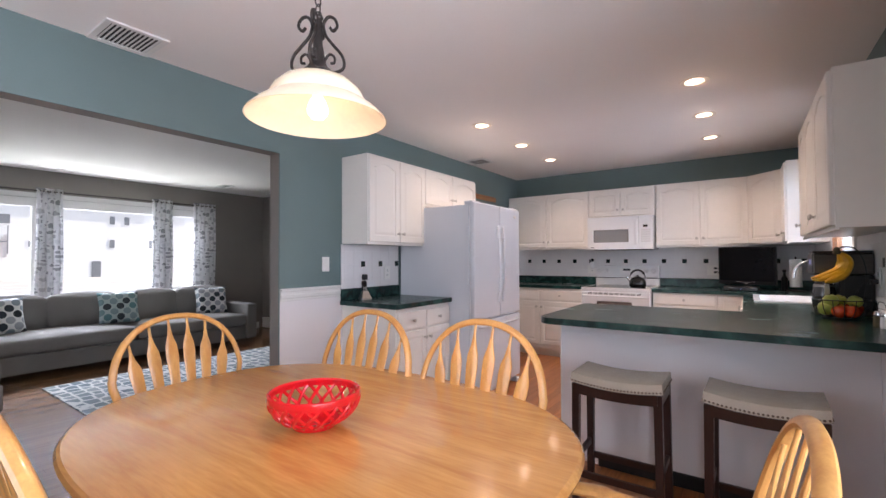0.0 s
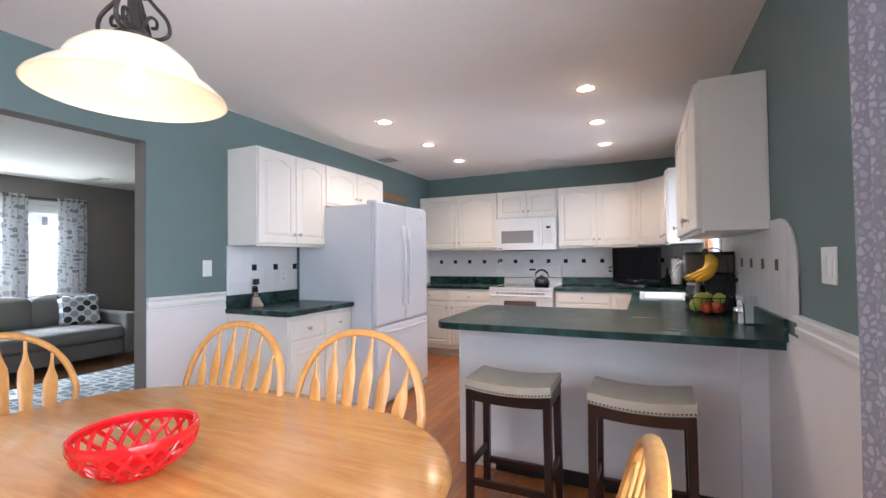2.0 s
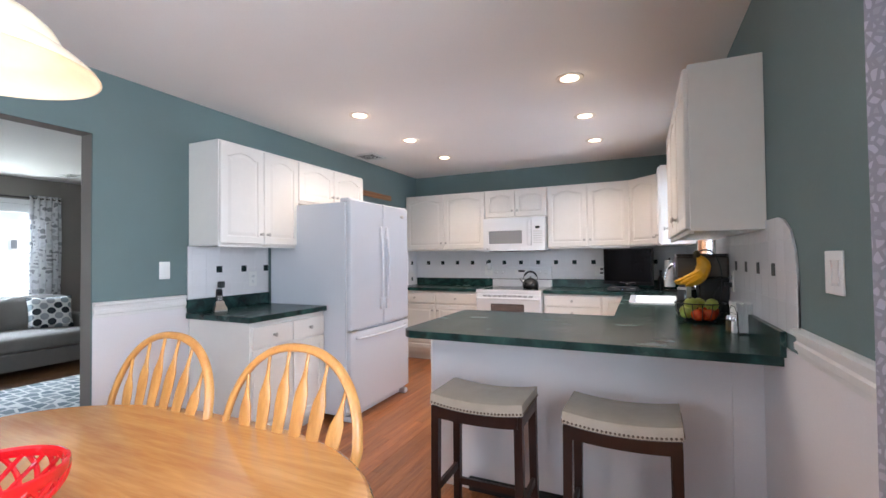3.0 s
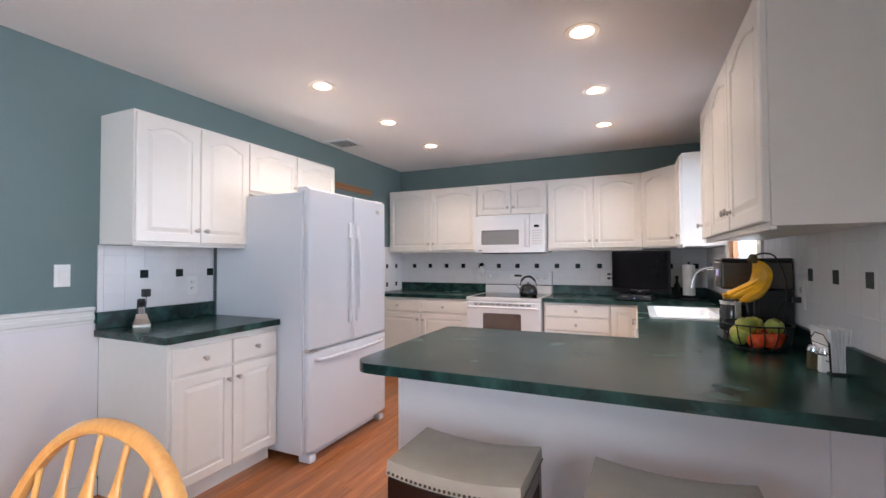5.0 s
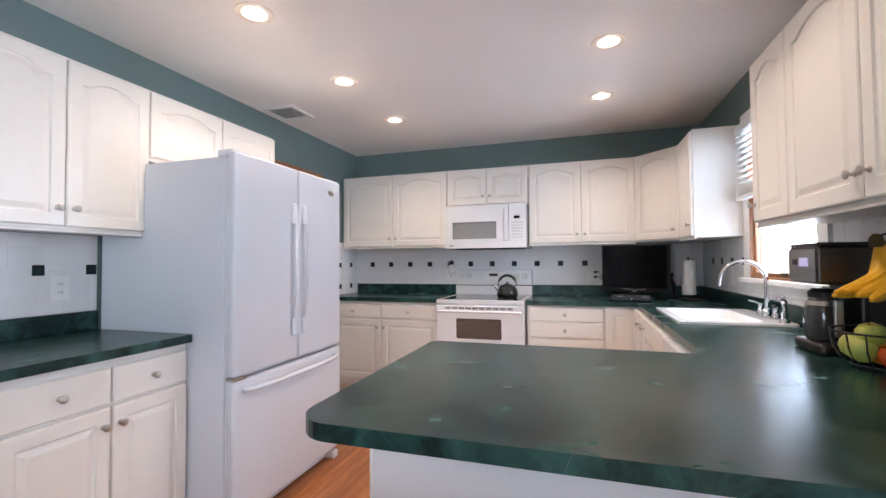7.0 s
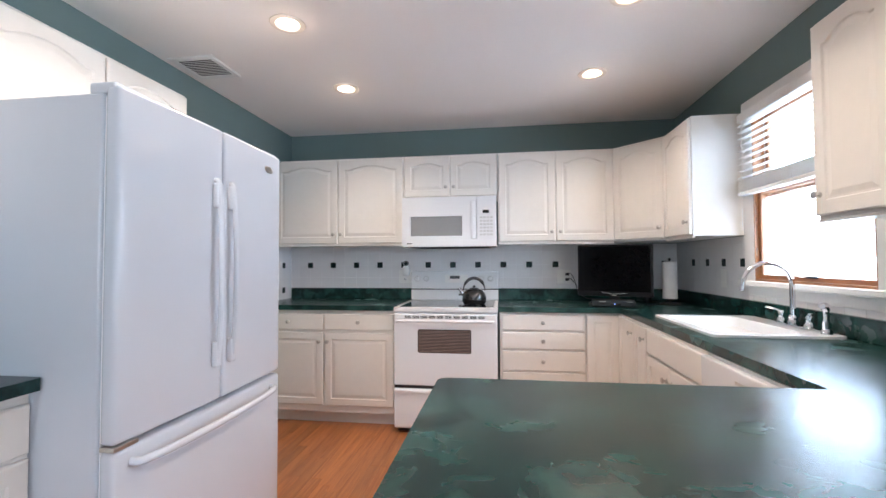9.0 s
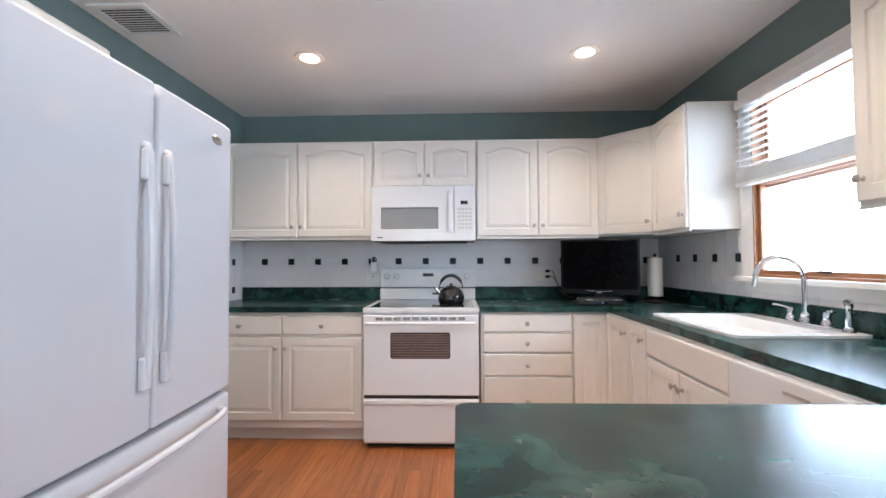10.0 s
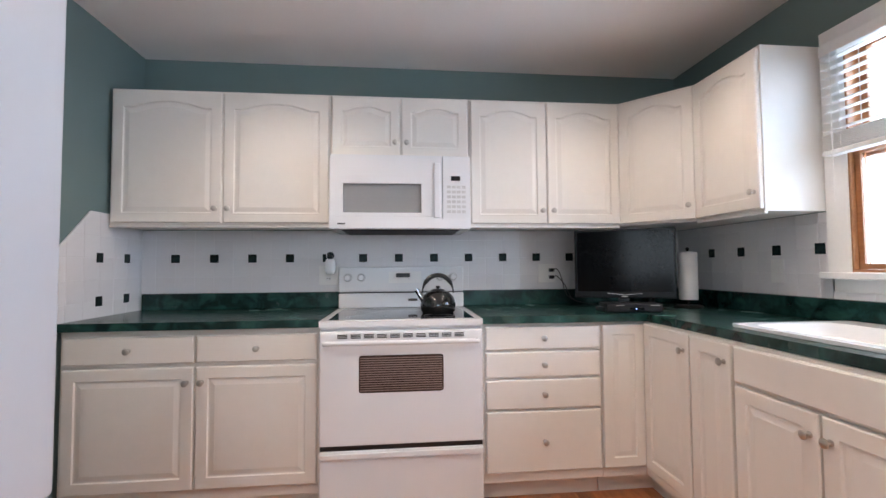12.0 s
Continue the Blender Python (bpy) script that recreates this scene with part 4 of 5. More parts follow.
structure("wainscot_under_window", boxes((XR - .005, XR - .0003, DWIN[0] - .089, DWIN[1] + .089, 0, .36)), CREAM, "white painted lower wall")
structure("chair_rail", extrude_profile(rail_profile(.0005, 1), OPEN_Y1 + .002, 2.52), TRIMW, "white moulded chair rail")
structure("chair_rail_east", extrude_profile(rail_profile(XR - .0005, -1), DWIN[1] + .09, 2.283), TRIMW, "white moulded chair rail")
structure("baseboard", boxes((.0055, .018, OPEN_Y1 + .002, 2.545, 0, .09), bevel=.003), TRIMW)
structure("door_casing", boxes((.0005, .018, 4.50, 5.29, 2.03, 2.095), bevel=.004), PINE, "wooden door casing behind the refrigerator")


def sash(parent, axis_x, y0, y1, z0, z1, w, material, d=.03, name="sash"):
    s = part(name, plate(rect(y0, y1, z0, z1), [rect(y0 + w, y1 - w, z0 + w, z1 - w)], axis_x, axis_x + d, "x"), material, parent)
    g = part("pane", boxes((axis_x + d * .45, axis_x + d * .55, y0 + w + .0005, y1 - w - .0005, z0 + w + .0005, z1 - w - .0005)), CLEAR, s)
    g.visible_shadow = False
    return s


y0, y1, z0, z1 = WIN
w1 = thing("window_1", "double-hung kitchen window with wooden sashes and white casing", "window")
w1["kind"] = "structure"
CAS = rect(y0 - .085, y1 + .098, z0 - .0, z1 + .08)
part("window_frame", plate(CAS, [rect(y0, y1, z0 + .0005, z1)], XR - .018, XR - .0005, "x"), TRIMW, w1, "white painted casing")
part("window_sill", boxes((XR - .055, XR + .045, y0 - .11, y1 + .11, z0 - .028, z0 - .0005), bevel=.004), TRIMW, w1)
part("apron", boxes((XR - .014, XR - .0008, y0 - .08, y1 + .08, z0 - .085, z0 - .0285), bevel=.003), TRIMW, w1)
part("jamb", plate(rect(y0 + .0005, y1 - .0005, z0 + .0005, z1 - .0005), [rect(y0 + .009, y1 - .009, z0 + .012, z1 - .012)], XR - .016, XR + .045, "x"), PINE, w1)
part("outer_jamb", plate(rect(y0 + .0005, y1 - .0005, z0 + .0005, z1 - .0005), [rect(y0 + .012, y1 - .012, z0 + .012, z1 - .012)], XR + .0455, XR + .139, "x"), TRIMW, w1, "white outer jamb")
sash(w1, XR + .006, y0 + .0095, y1 - .0095, z0 + .013, 1.640, .022, PINE)
sash(w1, XR + .0465, y0 + .0125, y1 - .0125, 1.606, z1 - .015, .026, PINE)
part("sash_lock", boxes((XR - .004, XR + .0055, 4.40, 4.47, z0 + .028, z0 + .040), bevel=.002), BLACK, w1)
blind = thing("window_blind", "half-raised white slatted window blind", "blind")
part("headrail", boxes((XR - .062, XR - .02, y0 - .055, y1 + .065, 2.055, 2.105), bevel=.004), TRIMW, blind)
for i in range(9):
    part("slat", boxes((-.021, .021, y0 - .05, y1 + .06, -.0014, .0014)), TRIMW, blind, "", pose(XR - .042, 0, 2.035 - .038 * i, 0, -5, 0))
for i in range(9):
    part("stacked_slat", boxes((XR - .065, XR - .02, y0 - .05, y1 + .06, 1.648 + .0075 * i, 1.6508 + .0075 * i)), TRIMW, blind)
part("bottom_rail", boxes((XR - .066, XR - .019, y0 - .052, y1 + .062, 1.622, 1.643), bevel=.004), TRIMW, blind)
for y in (y0 + .02, 4.45, y1 - .02):
    part("cord", tube([(XR - .066, y, 1.64), (XR - .066, y, 2.06)], .0012, 5), TRIMW, blind)
part("pull_cord", tube([(XR - .068, y1 + .01, 2.06), (XR - .07, y1 + .012, 1.42)], .0018, 5), TRIMW, blind)

y0, y1, z0, z1 = DWIN
w2 = thing("window_2", "white dining room window", "window")
w2["kind"] = "structure"
part("window_frame", plate(rect(y0 - .085, y1 + .085, z0 - .085, z1 + .085), [rect(y0, y1, z0, z1)], XR - .018, XR - .0005, "x"), TRIMW, w2)
sash(w2, XR + .05, y0 + .002, (y0 + y1) / 2 - .001, z0 + .002, z1 - .002, .045, TRIMW)
sash(w2, XR + .05, (y0 + y1) / 2 + .001, y1 - .002, z0 + .002, z1 - .002, .045, TRIMW)


def curtain(name, label, x, y0, y1, z0, z1, material, folds, amp=.022, axis="y", flare=0.0, group=""):
    cu = thing(name, label, "curtain", Matrix.Translation((x, y0, 0)), group)
    bm = bmesh.new()
    n, m = folds * 8, 14
    rng = random.Random(int(abs(x * 100) + abs(y0 * 1000)))
    ph = [rng.uniform(-.5, .5) for _ in range(folds + 2)]
    cols = []
    for i in range(n + 1):
        u = i / n
        col = []
        for j in range(m + 1):
            v = j / m
            k = u * folds
            a = amp * (.75 + .35 * v + .2 * ph[int(k)]) * math.sin(2 * math.pi * k + .4 * v * ph[int(k)])
            yy = u * (y1 - y0) * (1 + flare * v * (u - .5)) + .006 * math.sin(9 * v + k)
            col.append(bm.verts.new((a, yy, z1 + (z0 - z1) * v)))
        cols.append(col)
    for a, b in zip(cols, cols[1:]):
        for j in range(m):
            bm.faces.new((a[j], a[j + 1], b[j + 1], b[j]))
    ob = part("cloth", bm, material, cu, smooth=True)
    so = ob.modifiers.new("cloth", "SOLIDIFY")
    so.thickness = .0012
    for f in range(folds * 2):
        part("grommet", tube([(.024 * math.cos(a * math.pi / 6), 0, .024 * math.sin(a * math.pi / 6)) for a in range(13)], .004, 6, caps=False), NICKEL, cu, "", pose(0, (f + .5) * (y1 - y0) / (2 * folds), z1 - .045))
    return cu


GREYPRINT = cloth_pattern("grey_printed_curtain", (.36, .35, .41), [(.50, .48, .56), (.43, .42, .48), (.56, .54, .62)], (70, 70, 50), "leaf", sheer=.12)
SHEERP = cloth_pattern("sheer_leaf_curtain", (.70, .695, .70), [(.30, .30, .31), (.60, .60, .61), (.36, .36, .37), (.47, .47, .48)], (9, 9, 15), "leaf", sheer=.3)
curtain("dining_curtain", "grey patterned curtain hanging beside the dining room window", XR - .075, 1.04, 1.55, .02, 2.30, GREYPRINT, 6, .028)
rod = thing("curtain_rod", "dark metal curtain rod above the dining room window", "curtain rod")
part("rod", tube([(XR - .075, -.95, 2.255), (XR - .075, 1.66, 2.255)], .011, 10), IRON, rod, smooth=True)
part("finial", lathe([(0, 0), (.02, .01), (.024, .03), (.015, .05), (0, .055)], 12), IRON, rod, "", pose(XR - .075, 1.66, 2.255, -90, 0, 0), smooth=True)
part("bracket", boxes((XR - .075, XR - .019, 1.63, 1.645, 2.235, 2.247)), IRON, rod)

for i, (a, b, c, d) in enumerate(LWINS):
    w = thing("window_%d" % (i + 3), "white framed living room window", "window")
    w["kind"] = "structure"
    part("window_frame", plate(rect(a - .06, b + .06, c - .07, d + .06), [rect(a, b, c, d)], XW + .0005, XW + .016, "x"), TRIMW, w)
    part("window_sill", boxes((XW + .017, XW + .05, a - .065, b + .065, c - .03, c - .001), bevel=.003), TRIMW, w)
    sash(w, XW - .09, a + .001, b - .001, c + .001, d - .001, .04, TRIMW)
    part("raised_shade", boxes((XW - .05, XW - .01, a + .005, b - .005, d - .115, d - .002), bevel=.006), TRIMW, w)
for yy0, yy1, f in ((.50, .84, 4), (1.55, 1.82, 4), (2.86, 3.15, 4), (3.46, 3.82, 5)):
    curtain("living_room_curtain", "sheer white curtain with a grey leaf print", XW + .085, yy0, yy1, .03, 2.20, SHEERP, f, .024, group="living room curtains")
rod = thing("curtain_rod", "slim dark curtain rod above the living room windows", "curtain rod")
part("rod", tube([(XW + .085, .3, 2.16), (XW + .085, 3.82, 2.16)], .010, 10), IRON, rod, smooth=True)
for y in (.42, 3.80):
    part("bracket", boxes((XW + .001, XW + .085, y - .008, y + .008, 2.144, 2.152)), IRON, rod)


def ceiling_vent(x, y, w, d, name="ceiling_vent"):
    v = thing(name, "white louvred air vent in the ceiling", "air vent", pose(x, y, H), group="ceiling vents")
    # Dark sheet under the ceiling paints the shade between the slats.
    part("backing", boxes((-w / 2 + .02, w / 2 - .02, -d / 2 + .02, d / 2 - .02, -.002, -.0005)), SHADOW, v)
    part("frame", plate(rect(-w / 2, w / 2, -d / 2, d / 2), [rect(-w / 2 + .028, w / 2 - .028, -d / 2 + .028, d / 2 - .028)], -.012, -.0022, "z"), TRIMW, v)
    n = int((d - .06) / .019)
    for i in range(n):
        part("slat", boxes((-w / 2 + .029, w / 2 - .029, -.0052, .0052, -.0006, .0006)), TRIMW, v, "", pose(0, -d / 2 + .038 + i * (d - .076) / (n - 1), -.0098, 8, 0, 0))
    return v


ceiling_vent(.19, 4.545, .28, .28)
ceiling_vent(.158, .94, .29, .28)
ceiling_vent(-3.985, 3.66, .32, .16)
DOWNGLOW = glow("recessed_bulb_glow", (1, .86, .68), 8)
BAFFLE = mat("white_baffle", (.75, .70, .64), .45, vary=.03)
dl = None
for x, y in DOWN:
    if dl is None:
        dl = thing("recessed_light", "lit recessed ceiling light with a white ring", "ceiling light", pose(x, y, H), group="recessed ceiling lights")
        part("ring", lathe([(.055, -.001), (.060, -.006), (.085, -.004), (.088, -.0005), (.0615, -.0005), (.0615, .03), (.056, .03)], 32, close=True), BAFFLE, dl, smooth=True)
        part("can", lathe([(.0605, .0305), (.0605, .085), (0, .085), (0, .083), (.058, .083), (.058, .0305)], 24, close=False), BAFFLE, dl, smooth=True)
        part("bulb", lathe([(0, .020), (.026, .022), (.040, .030), (.042, .042), (.03, .07), (0, .072)], 24), DOWNGLOW, dl, "lit reflector bulb", smooth=True).visible_shadow = False
    else:
        copy_thing(dl, pose(x, y, H))


def wall_plate(name, label, cat, m, w, h, inserts):
    """Local x across, z up, front at -y."""
    p = thing(name, label, cat, m)
    part("plate", boxes((-w / 2, w / 2, -.006, -.0005, -h / 2, h / 2), bevel=.002), TRIMW, p)
    for kind, x in inserts:
        if kind == "rocker":
            part("rocker", boxes((x - .016, x + .016, -.0095, -.0062, -.034, .034), bevel=.001), TRIMW, p)
        else:
            for z in (-.020, .020):
                o = part("socket", boxes((x - .015, x + .015, -.0085, -.0062, z - .013, z + .013), bevel=.001), PORCEL, p)
                part("slot", boxes((x - .008, x - .005, -.0090, -.0086, z - .004, z + .005), (x + .005, x + .008, -.0090, -.0086, z - .004, z + .005)), BLACK, o)
    return p


def on_wall(side, a, z, off=0.0):
    return {"w": pose(off, a, z, 0, 0, 90), "e": pose(XR - off, a, z, 0, 0, -90), "n": pose(a, YB - off, z)}[side]


wall_plate("light_switch", "white light switch on the teal wall beside the opening", "light switch", on_wall("w", 2.376, 1.225), .072, .118, [("rocker", 0)])
wall_plate("light_switch", "white double light switch on the dark teal wall", "light switch", on_wall("e", 1.995, 1.24), .118, .118, [("rocker", -.024), ("rocker", .024)])
TO = .0085
wall_plate("power_outlet", "white power outlet in the tile above the small counter", "power outlet", on_wall("w", 3.10, 1.135, TO), .08, .12, [("socket", 0)])
wall_plate("power_outlet", "white power outlet with black plugs in the tile", "power outlet", on_wall("n", 2.49, 1.115, TO), .115, .118, [("socket", .025)])
wall_plate("power_outlet", "white power outlet in the tile beside the range", "power outlet", on_wall("n", 1.10, 1.115, TO), .115, .118, [("socket", 0)])
wall_plate("light_switch", "white switch in the tile beside the kitchen window", "light switch", on_wall("e", 5.225, 1.13, TO), .072, .118, [("rocker", 0)])
wall_plate("power_outlet", "white power outlet behind the fruit basket", "power outlet", on_wall("e", 3.36, 1.145, TO), .072, .118, [("socket", 0)])
fresh = thing("plug_in_night_light", "small white plug-in night light on the outlet", "night light", on_wall("n", 1.115, 1.17, .0185))
part("body", cushion(-.028, .028, -.045, -.001, -.045, .045, .004, 6), PORCEL, fresh, smooth=True)
part("lens", cushion(-.02, .02, -.05, -.005, .046, .085, .004, 6), CLEAR, fresh, smooth=True)

# ---- kitchen things ----
sink = thing("kitchen_sink", "white drop-in kitchen sink with a single bowl", "sink")
sx0, sx1, sy0, sy1 = SX0, SX1, SY0, SY1
rim_o, rim_i = rounded(rect(sx0, sx1, sy0, sy1), [.03] * 4, 6), rounded(rect(sx0 + .045, sx1 - .12, sy0 + .045, sy1 - .045), [.07] * 4, 6)
ob = part("rim", plate(rim_o, [rim_i], CT1 + .0005, CT1 + .013), PORCEL, sink)
bv = ob.modifiers.new("edge", "BEVEL")
bv.width, bv.segments, bv.limit_method, bv.angle_limit = .005, 3, "ANGLE", radians(50)
bm = bmesh.new()
lv = [[bm.verts.new((x + (cx - x) * k, y + (cy - y) * k, z)) for x, y in rim_i] for cx, cy in [((sx0 + sx1) / 2 - .04, (sy0 + sy1) / 2)] for k, z in ((0, CT1 + .0128), (.01, CT1 + .002), (.05, CT1 - .15), (.12, CT1 - .175), (.9, CT1 - .18))]
for a, b in zip(lv, lv[1:]):
    for i in range(len(a)):
        j = (i + 1) % len(a)
        bm.faces.new((a[i], a[j], b[j], b[i]))
bm.faces.new(lv[-1])
part("basin", bm, PORCEL, sink, smooth=True)
part("drain", lathe([(0, .004), (.035, .004), (.042, 0), (0, 0)], 20), CHROME, sink, "", pose((sx0 + sx1) / 2 - .04, (sy0 + sy1) / 2, CT1 - .1798), smooth=True)
FX, FY, FZ = 3.335, 4.445, CT1 + .0135
fa = thing("kitchen_faucet", "chrome gooseneck kitchen faucet with two lever handles", "faucet", pose(FX, FY, FZ))
part("deck_plate", boxes((-.026, .026, -.145, .115, 0, .010), bevel=.008, seg=3), CHROME, fa, smooth=True)
part("spout", tube([(0, 0, .01), (0, 0, .06), (0, 0, .12), (0, 0, .195)] + [(-.108 + .108 * math.cos(a * math.pi / 10), 0, .195 + .108 * math.sin(a * math.pi / 10)) for a in range(1, 11)] + [(-.219, 0, .168)], [.018, .0125, .0115, .0115] + [.011] * 10 + [.012], 14), CHROME, fa, smooth=True)
part("collar", lathe([(0, .008), (.024, .008), (.022, .022), (.017, .032), (.019, .042), (.012, .055), (0, .055)], 18), CHROME, fa, smooth=True)
for s in (-1.3, 1):
    part("handle_base", lathe([(0, .008), (.023, .008), (.021, .022), (.013, .034), (.015, .055), (.010, .066), (0, .068)], 16), CHROME, fa, "", pose(0, s * .085, 0), smooth=True)
    part("lever", tube(curve_pts([(0, s * .085, .06), (-.015, s * .10, .070), (-.03, s * .13, .076), (-.035, s * .145, .076)], 4), [.007] * 6 + [.009] * 7, 8, flat=.6), CHROME, fa, smooth=True)
sp = thing("sink_sprayer", "chrome side sprayer on the sink", "sprayer", pose(FX - .005, 4.225, FZ))
part("base", lathe([(0, 0), (.022, 0), (.020, .012), (.014, .02), (.014, .05), (0, .05)], 16), CHROME, sp, smooth=True)
part("head", tube(curve_pts([(0, 0, .045), (0, 0, .095), (-.01, -.012, .118), (-.035, -.03, .12)], 5), [.011] * 6 + [.015] * 6 + [.012] * 4, 12), CHROME, sp, smooth=True)

ke = thing("tea_kettle", "shiny black tea kettle with an arched handle on the cooktop", "kettle", pose(1.745, 5.60, .9145))
part("body", lathe([(0, 0), (.082, 0), (.092, .012), (.096, .045), (.086, .085), (.060, .112), (.040, .12), (0, .12)], 32), mat("black_enamel", (.012, .012, .012), .08, vary=.2, coat=.5), ke, smooth=True)
part("lid", lathe([(0, .146), (.011, .144), (.013, .136), (.006, .130), (.03, .127), (.040, .1205), (0, .1205)], 20), BLACK, ke, smooth=True)
part("spout", tube(curve_pts([(-.075, -.01, .07), (-.10, -.012, .10), (-.118, -.014, .125)], 4), [.019, .018, .017, .016, .015, .014, .013, .013, .013], 12), CHROME, ke, smooth=True)
part("handle", tube([(.085 * math.cos(a * math.pi / 14), 0, .105 + .098 * math.sin(a * math.pi / 14)) for a in range(15)], [.004, .004, .006] + [.012] * 9 + [.006, .004, .004], 10), BLACK, ke, smooth=True)

tvm = pose(2.803, 5.59, CT1 + .0005, 0, 0, math.degrees(math.atan2(-.208, .485)))
tv = thing("television", "small black flat television turned off on the corner counter", "television", tvm)
part("housing", boxes((-.268, .268, 0, .045, .062, .455), bevel=.006), mat("television_housing", (.008, .008, .009), .3, vary=.2, scale=8, spec=.2), tv)
part("screen", boxes((-.252, .252, -.0022, -.0005, .098, .441)), SCREEN, tv, "dark glossy screen")
part("stand", boxes((-.13, .13, -.06, .09, 0, .014), (-.03, .03, .012, .036, .0145, .0615), bevel=.005), BLACK, tv)
part("trim_strip", tube(curve_pts([(-.09, -.004, .088), (-.03, -.007, .082), (.0, -.008, .080), (.03, -.007, .082), (.09, -.004, .088)], 4), .0022, 6), CHROME, tv, "thin chrome strip", smooth=True)
part("badge", boxes((-.016, .016, -.0035, -.0005, .068, .074)), NICKEL, tv)
stb = thing("set_top_box", "flat black media player in front of the television", "media player", pose(2.78, 5.465, CT1 + .0005, 0, 0, -8))
part("case", boxes((-.16, .13, -.07, .07, .004, .046), bevel=.006), BLACK, stb)
part("display", boxes((-.04, .03, -.0715, -.0702, .014, .026)), GLOSSB, stb)
part("led", lathe([(0, .001), (.003, .001), (.003, 0), (0, 0)], 8), glow("blue_led", (.15, .3, 1), 3), stb, "", pose(-.01, -.0716, .02, 90, 0, 0))
# Two pale strips stand in for reflections on the black case.
for x0 in (-.115, .065):
    part("highlight_strip", boxes((x0, x0 + .045, -.0712, -.0702, .036, .040)), NICKEL, stb)
box2 = thing("router", "small black router on the corner counter", "router", pose(2.66, 5.50, CT1 + .0005, 0, 0, 10))
part("case", boxes((-.055, .055, -.04, .04, .003, .026), bevel=.005), BLACK, box2)
part("label_strip", boxes((-.04, .0, -.0415, -.0402, .008, .016)), PAPER, box2)
for i, (dx, z) in enumerate(((.012, 1.137), (.012, 1.092))):
    pc = part("power_plug", boxes((2.50, 2.53, YB - .045, YB - .0178, z - .011, z + .011), bevel=.003), BLACK, (tv, stb)[i], "", (tvm, stb.matrix_basis)[i].inverted())
    part("cable", tube(curve_pts([(2.515, YB - .045, z), (2.54, YB - .065, z + .005), (2.57 + .02 * i, YB - .06, z - .05), (2.60 + .02 * i, YB - .05, .99), (2.66, YB - .06, .94), (2.76, YB - .12, .918)], 6), .003, 6), BLACK, (tv, stb)[i], "", (tvm, stb.matrix_basis)[i].inverted(), smooth=True)
pt = thing("paper_towel_roll", "white paper towel roll on a dark stand", "paper towel", pose(3.215, 5.63, CT1 + .0005))
part("base", lathe([(0, 0), (.075, 0), (.076, .008), (.07, .013), (0, .013)], 28), IRON, pt, smooth=True)
part("roll", lathe([(.018, .045), (.049, .045), (.051, .048), (.051, .316), (.049, .319), (.018, .325)], 32, close=True), PAPER, pt, smooth=True)
part("rod", lathe([(0, .0135), (.007, .0135), (.007, .335), (.012, .34), (0, .352)], 12), IRON, pt, smooth=True)
can = thing("soap_bottle", "dark bottle beside the paper towels", "bottle", pose(3.14, 5.90, CT1 + .0005))
part("bottle", lathe([(0, 0), (.026, 0), (.028, .01), (.028, .12), (.012, .15), (.010, .185), (0, .185)], 18), BLACK, can, smooth=True)
part("cap", lathe([(0, .1855), (.013, .1855), (.020, .200), (.012, .212), (0, .212)], 12), BLACK, can, smooth=True)

cm = thing("coffee_maker", "stainless steel and black drip coffee maker on the counter", "coffee maker", pose(3.272, 3.55, CT1 + .0005))
part("base", boxes((-.135, .13, -.098, .098, 0, .040), bevel=.012, seg=3), STEELD, cm)
part("column", boxes((-.02, .13, -.098, .098, .0405, .2395), bevel=.006), BLACK, cm)
part("side_panel", boxes((.0, .126, -.1005, -.0985, .05, .235), bevel=.0005, seg=1), BLACK, cm)
# One steel housing: the dim side and bright front carry shade and light as colour.
part("housing", boxes((-.14, .13, -.10, .10, .24, .368), bevel=.010, seg=3), STEELD, cm)
part("front_panel", boxes((-.1425, -.1402, -.094, .094, .248, .360), bevel=.0008, seg=1), STEEL, cm, "brushed steel front of the housing, its light put into the tone")
part("lid", boxes((-.137, .128, -.098, .098, .3685, .381), bevel=.004), BLACK, cm)
part("clock_display", boxes((-.1450, -.1427, -.05, .01, .30, .33)), glow("blue_display", (.12, .12, .55), .25), cm, "faint blue clock display")
part("button", boxes((-.1450, -.1427, .03, .06, .305, .325)), BLACK, cm)
cf = part("carafe", lathe([(0, .042), (.050, .042), (.056, .052), (.057, .12), (.050, .165), (.040, .19), (0, .19)], 28), SMOKE, cm, "smoky glass carafe", pose(-.078, .01, 0), smooth=True)
part("lid", lathe([(0, .1905), (.042, .1905), (.043, .208), (.030, .222), (0, .224)], 24), BLACK, cf, "black lid", smooth=True)
part("handle", boxes((-.008, .018, -.092, -.078, .062, .185), bevel=.004), STEEL, cf, "steel carafe handle")
part("handle_bridge", boxes((-.004, .014, -.0779, -.045, .165, .185), (-.004, .014, -.0779, -.050, .065, .078), bevel=.002), BLACK, cf)
part("band", lathe([(.0510, .163), (.0525, .163), (.0475, .178), (.0460, .178)], 24, close=True), STEEL, cf, smooth=True)
part("water_gauge", boxes((-.0225, -.0205, .06, .075, .10, .22)), GLOSSB, cm)
part("power_plug", boxes((XR - .05, XR - .0178, 3.347, 3.373, 1.112, 1.137), bevel=.003), BLACK, cm, "", cm.matrix_basis.inverted())
part("cable", tube(curve_pts([(XR - .04, 3.36, 1.125), (XR - .075, 3.37, 1.11), (XR - .10, 3.39, 1.06), (XR - .09, 3.42, 1.0), (XR - .06, 3.47, .97)], 6), .0035, 6), BLACK, cm, "", cm.matrix_basis.inverted(), smooth=True)

